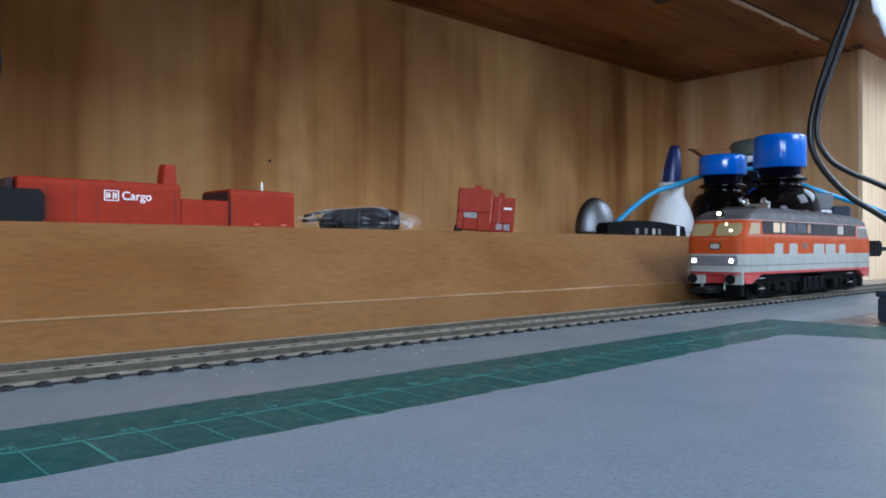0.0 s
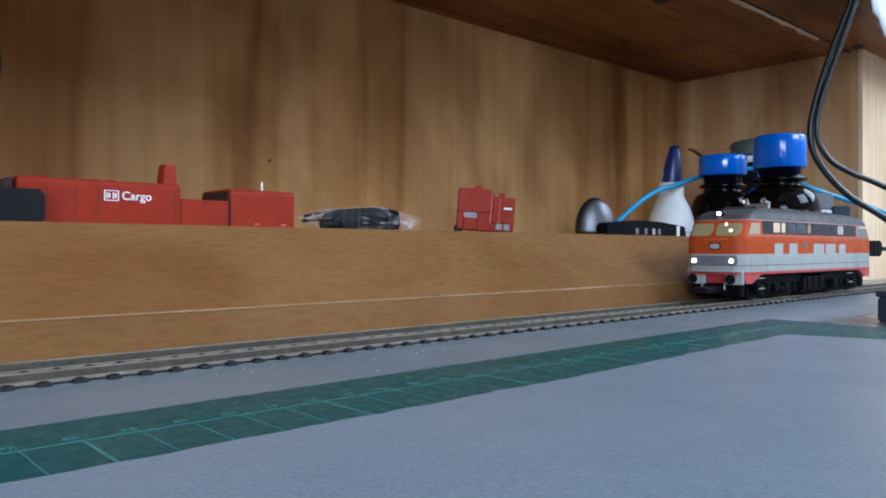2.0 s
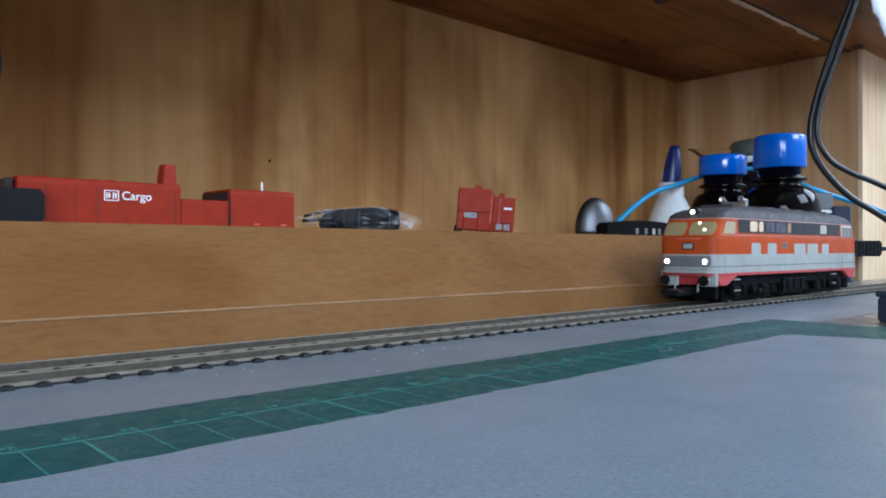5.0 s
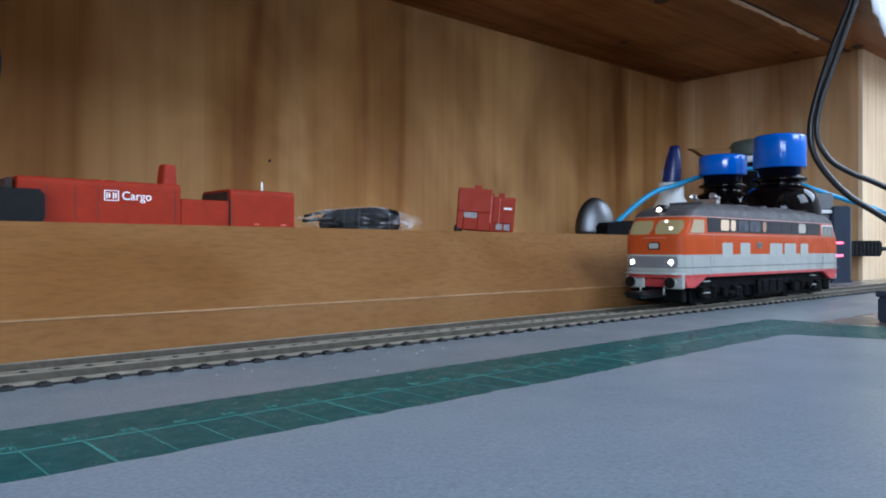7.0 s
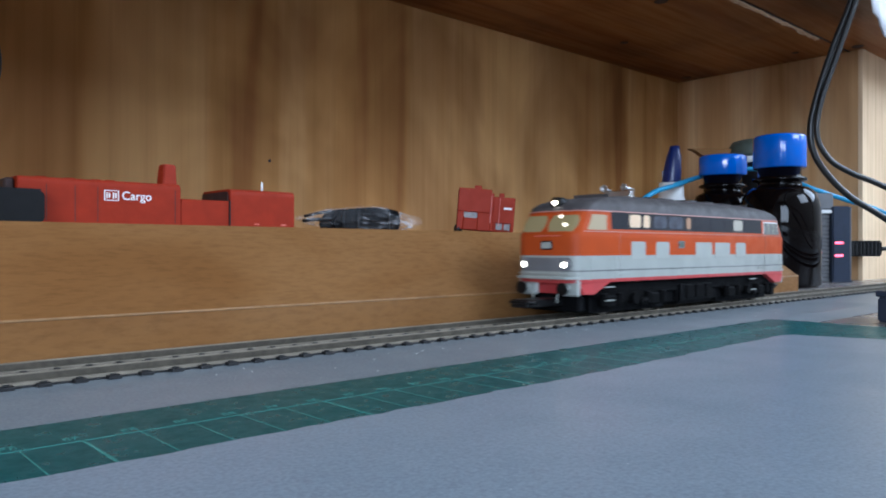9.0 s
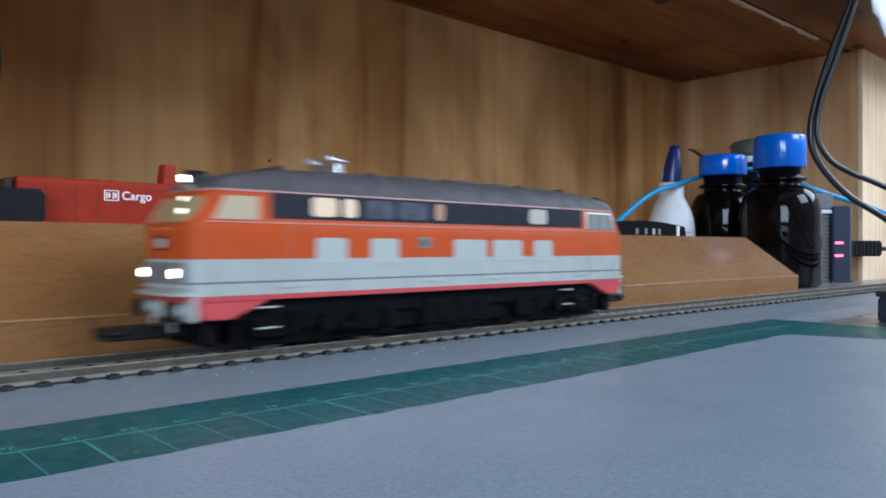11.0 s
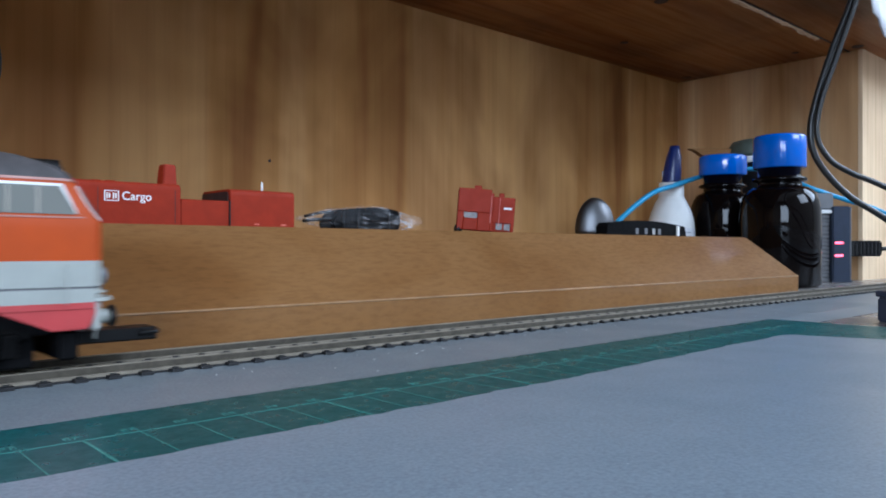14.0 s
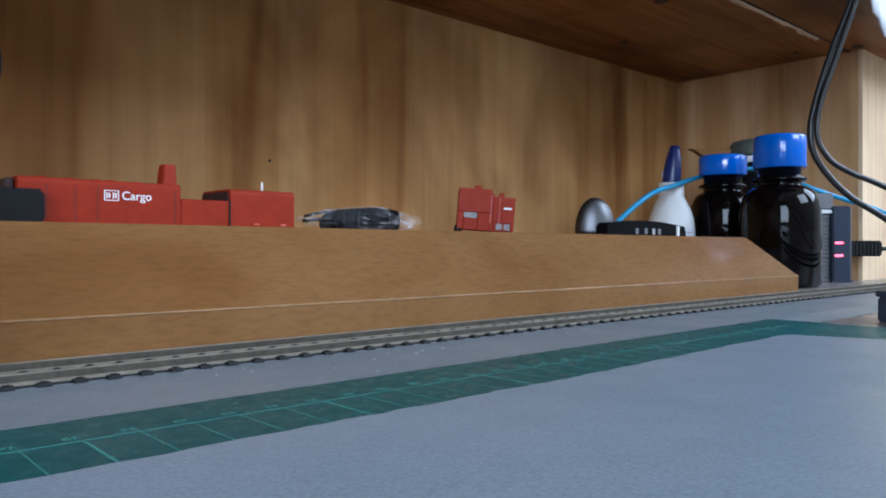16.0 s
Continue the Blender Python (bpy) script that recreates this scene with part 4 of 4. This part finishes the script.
for v in bm.verts:
    k = max(0.0, (v.co.z - 0.0935) / 0.032)
    v.co.x += 0.0024 * k
    v.co.y -= 0.0022 * k
part("cap", bm, CAP_NAVY, glue, "dark blue pointed cap")
for k in range(10):
    a = k * math.pi / 5
    part("cap_rib", turned(boxed(-0.0004, 0.0004, 0.0066, 0.0081, 0.0925, 0.103), Matrix.Rotation(a, 4, "Z")), CAP_NAVY, glue)

jar = thing("lidded_jar", 0.7820, 0.3660, 0.0, "dark jar with an olive green domed lid", "jar")
part("jar_body", lathe([(0, 0), (0.021, 0), (0.022, 0.002), (0.022, 0.1235), (0, 0.1235)], 32), BLACK, jar)
part("collar", lathe([(0.0225, 0.1235), (0.0225, 0.1300), (0, 0.1300)], 32), WHITE, jar, "white plastic collar")
part("lid", lathe([(0.0235, 0.1301), (0.0245, 0.1335), (0.0238, 0.1415), (0.0200, 0.1470), (0.0120, 0.1493), (0, 0.1495)], 32), OLIVE, jar, "olive green domed lid")

tag = thing("brown_card_tag", 0.7080, 0.3720, 0.0, "brown card scrap on a thin upright stick", "card")
part("stick", lathe([(0.0015, 0.0), (0.0015, 0.1275), (0, 0.1275)], 8), BEECH, tag)
bm = prism([(-0.025, 0.0062), (-0.020, 0.0044), (-0.011, -0.0014), (0.016, -0.001), (0.017, 0.0058), (0.004, 0.0050), (-0.010, 0.0064)], "y", -0.004, 0.006)
turned(bm, Matrix.Translation((0.0, 0, 0.1275)) @ pose(0, 0, 0, 0, 0, -42))
part("card_scrap", bm, BEECH, tag)

# USB hub turned towards the room
hub = thing("usb_hub", 0.7510, 0.2645, 0.0, "upright dark blue USB hub with two red lights", "usb hub", rz=-42.2)
part("hub_case", boxed(-0.0092, 0.0078, 0.0, 0.030, 0.0, 0.0725, bev=0.0012, seg=2), HUB_NAVY, hub)
part("hub_edge", boxed(0.0079, 0.0094, 0.001, 0.029, 0.0005, 0.0720, bev=0.0005), GREY_PLASTIC, hub)
for z in (0.0376, 0.0255):
    part("status_light", slab(-0.0072, 0.0008, z - 0.0010, z + 0.0010, 0.0009, -0.0006, 0.0004, "xz"), LED_RED, hub, "glowing red status light")
part("hub_foot", boxed(-0.0100, 0.0100, 0.0, 0.032, 0.0, 0.0015, bev=0.0004), HUB_NAVY, hub)

plug = thing("usb_plug", 0.7510, 0.2645, 0.0, "black ribbed USB plug sticking out of the hub", "plug", rz=-42.2)
part("plug_body", boxed(0.0095, 0.0430, 0.008, 0.020, 0.0252, 0.0392, bev=0.0012, seg=2), BLACK, plug)
for k in range(8):
    part("grip_rib", boxed(0.0135 + k * 0.0036, 0.0155 + k * 0.0036, 0.0074, 0.0206, 0.0246, 0.0398, bev=0.0004), CABLE_BLACK, plug)
part("cable", tube([(0.0430, 0.014, 0.0320), (0.054, 0.013, 0.0310), (0.064, 0.010, 0.022), (0.085, 0.0, 0.0042), (0.12, -0.01, 0.0022)], 0.0020, 10), CABLE_BLACK, plug)

block = thing("power_block", 0.7395, 0.2755, 0.0, "grey power block on a ribbed grey stand", "power supply", rz=-42.2)
for k in range(17):
    part("stand_rib", boxed(-0.0078, 0.0062, 0.004, 0.020, 0.0005 + k * 0.0038, 0.0034 + k * 0.0038, bev=0.0004), GREY_PLASTIC, block)
part("stand_core", boxed(-0.0120, 0.0050, 0.006, 0.024, 0.0, 0.0655), GREY_PLASTIC, block)
part("shelf_plate", boxed(-0.0100, 0.0128, 0.001, 0.024, 0.0656, 0.0690, bev=0.0005), WHITE, block, "white plastic plate")
part("block_case", boxed(-0.0100, 0.0092, 0.002, 0.028, 0.0691, 0.0850, bev=0.0014, seg=2), GREY_PLASTIC, block)

# dark box at the front of the desk
side_box = thing("black_box", 0.3551, 0.1112, 0.0, "low charcoal plastic box on the desk", "box", rz=-20)
part("box_body", boxed(0.0, 0.075, -0.045, 0.0, 0.0, 0.0108, bev=0.0008, seg=2), HUB_NAVY, side_box)
part("box_lid", boxed(-0.0006, 0.0756, -0.0456, 0.0006, 0.0109, 0.0137, bev=0.0006), HUB_NAVY, side_box)

# cables
c = tagged(part("blue_cable", tube([(0.470, 0.3700, 0.0024), (0.485, 0.362, 0.024), (0.5064, 0.3509, 0.0515), (0.5407, 0.3401, 0.0769), (0.579, 0.3391, 0.0871), (0.6361, 0.3521, 0.0976), (0.6855, 0.3614, 0.1059), (0.7155, 0.3531, 0.1118), (0.7353, 0.3350, 0.1112), (0.7505, 0.3119, 0.1009), (0.7495, 0.2926, 0.0913), (0.776, 0.2685, 0.0791), (0.8038, 0.2434, 0.0664), (0.86, 0.20, 0.030), (0.90, 0.19, 0.0024)], 0.0022, 10), TEAL), "bright blue network cable looped behind the bottles", "cable")
tagged(part("black_cable", tube([(0.592, 0.30, 0.2570), (0.586, 0.215, 0.2580), (0.5765, 0.1930, 0.2480), (0.5737, 0.1945, 0.2189), (0.5718, 0.1965, 0.2067), (0.5628, 0.2053, 0.1742), (0.5541, 0.2132, 0.1377), (0.5514, 0.2157, 0.1133), (0.5562, 0.2113, 0.0930), (0.5712, 0.1977, 0.0707), (0.5917, 0.1791, 0.0532), (0.640, 0.150, 0.0200), (0.70, 0.13, 0.0030)], 0.0023, 10), CABLE_BLACK), "black cable hanging over the edge of the hutch", "cable", "black cables")
tagged(part("black_cable", tube([(0.604, 0.30, 0.2570), (0.598, 0.215, 0.2580), (0.5800, 0.1880, 0.2480), (0.5718, 0.1904, 0.2171), (0.5694, 0.1926, 0.2050), (0.5611, 0.2001, 0.1729), (0.5518, 0.2085, 0.1367), (0.5498, 0.2104, 0.1125), (0.5563, 0.2044, 0.0956), (0.5688, 0.1931, 0.0852), (0.5861, 0.1774, 0.0755), (0.650, 0.130, 0.0400), (0.74, 0.10, 0.0022)], 0.0020, 10), CABLE_BLACK), "black cable hanging over the edge of the hutch", "cable", "black cables")
tagged(part("black_cable", tube([(0.020, 0.32, 0.2352), (0.036, 0.335, 0.190), (0.0570, 0.350, 0.1500), (0.0668, 0.355, 0.1220), (0.0695, 0.358, 0.1110), (0.0668, 0.355, 0.1000), (0.054, 0.345, 0.0850), (0.022, 0.33, 0.0850), (0.002, 0.32, 0.13), (-0.008, 0.32, 0.2352)], 0.0020, 10), CABLE_BLACK), "black cable loop hanging from the hutch top", "cable", "black cables")

# pale cloth hanging over the front edge
cloth = bmesh.new()
gridv = []
for i in range(13):
    row = []
    for j in range(11):
        u, v = i / 12, j / 10
        x = 0.586 + 0.085 * u
        if v < 0.45:
            y, z = 0.245 - 0.055 * v / 0.45, ZC + 0.0215
        else:
            y, z = 0.188, ZC + 0.0215 - 0.078 * (v - 0.45) / 0.55 * (0.72 + 0.4 * u)
        n = noise.noise(Vector((u * 5, v * 5, 1.3)))
        row.append(cloth.verts.new((x + 0.003 * n, y - 0.004 * abs(n) - 0.002 * math.sin(u * 17), z + 0.002 * abs(n))))
    gridv.append(row)
for i in range(12):
    for j in range(10):
        cloth.faces.new((gridv[i][j], gridv[i + 1][j], gridv[i + 1][j + 1], gridv[i][j + 1])).smooth = True
ob = part("cloth", cloth, RAG)
sol = ob.modifiers.new("thick", "SOLIDIFY")
sol.thickness = 0.0015
tagged(ob, "crumpled pale grey cloth hanging over the hutch edge", "cloth")

# ---- marks in the hutch ----
rnd = random.Random(3)
xs = [0.50 + 0.244 * i / 30 for i in range(31)]
pts = [(x, 0.2826 + rnd.uniform(-0.0012, 0.0008)) for x in xs] + [(x, 0.2856 + rnd.uniform(-0.0018, 0.0018)) for x in reversed(xs)]
structure("trim_splintered", prism(pts, "z", ZC - 0.0024, ZC - 0.0001), PINE_PALE, "pale splintered edge along a joint in the wood", "trim")
structure("trim_joint", boxed(0.30, XS, 0.2815, 0.2824, ZC - 0.0012, ZC - 0.0001), SHELL_DARK, "dark joint between two boards", "trim")
for i, (x, y, r) in enumerate(((0.8007, 0.4541, 0.0055), (0.7831, 0.3209, 0.0035), (0.8050, 0.2692, 0.0055), (0.539, 0.3285, 0.0055), (0.6197, 0.4183, 0.004))):
    k = lathe([(r, ZC - 0.0006), (r, ZC - 0.0001)], 16, x, y)
    structure("trim_knot", k, SHELL_DARK, "small dark knot in the pine", "knot")
structure("trim_nail_hole", disc(0.2637, YB - 0.0003, 0.0951, 0.0011, 0.0005, "y", 12), SHELL_DARK, "small dark hole in the pine", "hole")

# ---- pale crumbs and dust on the foam and along the track ----
rnd = random.Random(21)
crumbs = bmesh.new()
for k in range(44):
    x = 0.07 + 0.50 * rnd.random() ** 1.3
    near_track = k % 3
    y = rnd.uniform(0.160, 0.1665) if near_track else rnd.uniform(0.143, 0.164)
    z = 0.0017 + (BASE - 0.0017) * min(1.0, (y - 0.1392) / 0.0228)
    b = bmesh.new()
    bmesh.ops.create_icosphere(b, subdivisions=1, radius=rnd.uniform(0.00008, 0.00018) * (1.6 if k % 11 == 0 else 1.0))
    for v in b.verts:
        v.co *= rnd.uniform(0.7, 1.3)
        v.co.x *= 1.5
        v.co.z *= 0.6
    turned(b, Matrix.Translation((x, y, z + 0.00006)) @ Matrix.Rotation(rnd.uniform(0, 6.28), 4, "Z"))
    join(crumbs, b)
tagged(part("crumbs", crumbs, WHITE), "tiny pale crumbs scattered on the foam sheet along the track", "crumbs", kind="stuff")

# ---- sleepers ----
bm = boxed(-0.0014, 0.0014, -0.0119, 0.0119, BASE, HEAD - 0.0022, bev=0.0001)
for c in (-GAUGE / 2, GAUGE / 2):
    for d in (-0.0015, 0.0015):
        box(bm, -0.0006, 0.0006, c + d - 0.00035, c + d + 0.00035, HEAD - 0.0027, HEAD - 0.0019)
sleeper_mesh = mesh_of(bm, "sleeper", SLEEPER)
for i in range(-55, 106):
    ob = new("sleeper", sleeper_mesh)
    ob.parent = track
    ob.location = (0.0352 + 0.0071 * i, 0, 0)
web = bmesh.new()
for c in (-GAUGE / 2, GAUGE / 2):
    box(web, -0.39, 0.785, c - 0.0013, c + 0.0013, BASE, BASE + 0.0005)
part("sleeper_web", web, SLEEPER, track)


CENTRE = [(0.0, 0.4366), (2.3, 0.4366), (2.5, 0.4359), (3.0, 0.4341), (3.5, 0.4292), (4.0, 0.4227), (6.5, 0.3904), (7.0, 0.3812), (7.5, 0.3694),
          (8.0, 0.3522), (8.5, 0.3321), (9.0, 0.3068), (11.3, 0.1330), (11.5, 0.1147), (12.0, 0.0733), (12.5, 0.0401), (13.0, 0.0098),
          (13.5, -0.0137), (14.0, -0.0348), (14.5, -0.0497), (15.0, -0.0615), (15.2, -0.0652), (15.6, -0.0715), (16.0, -0.0765)]


def centre_at(t):
    return float(np.interp(t, [r[0] for r in CENTRE], [r[1] for r in CENTRE]))


def motions():
    walk(loco, [(t, pose(x, CY, HEAD)) for t, x in CENTRE])
    for axle in AXLES:
        ax = axle.matrix_basis.translation.x
        walk(axle, [(k / 15, Matrix.Translation((ax, 0, 0.0055)) @ Matrix.Rotation((centre_at(k / 15) - CENTRE[0][1]) / 0.0055, 4, "Y")) for k in range(241)])


motions()
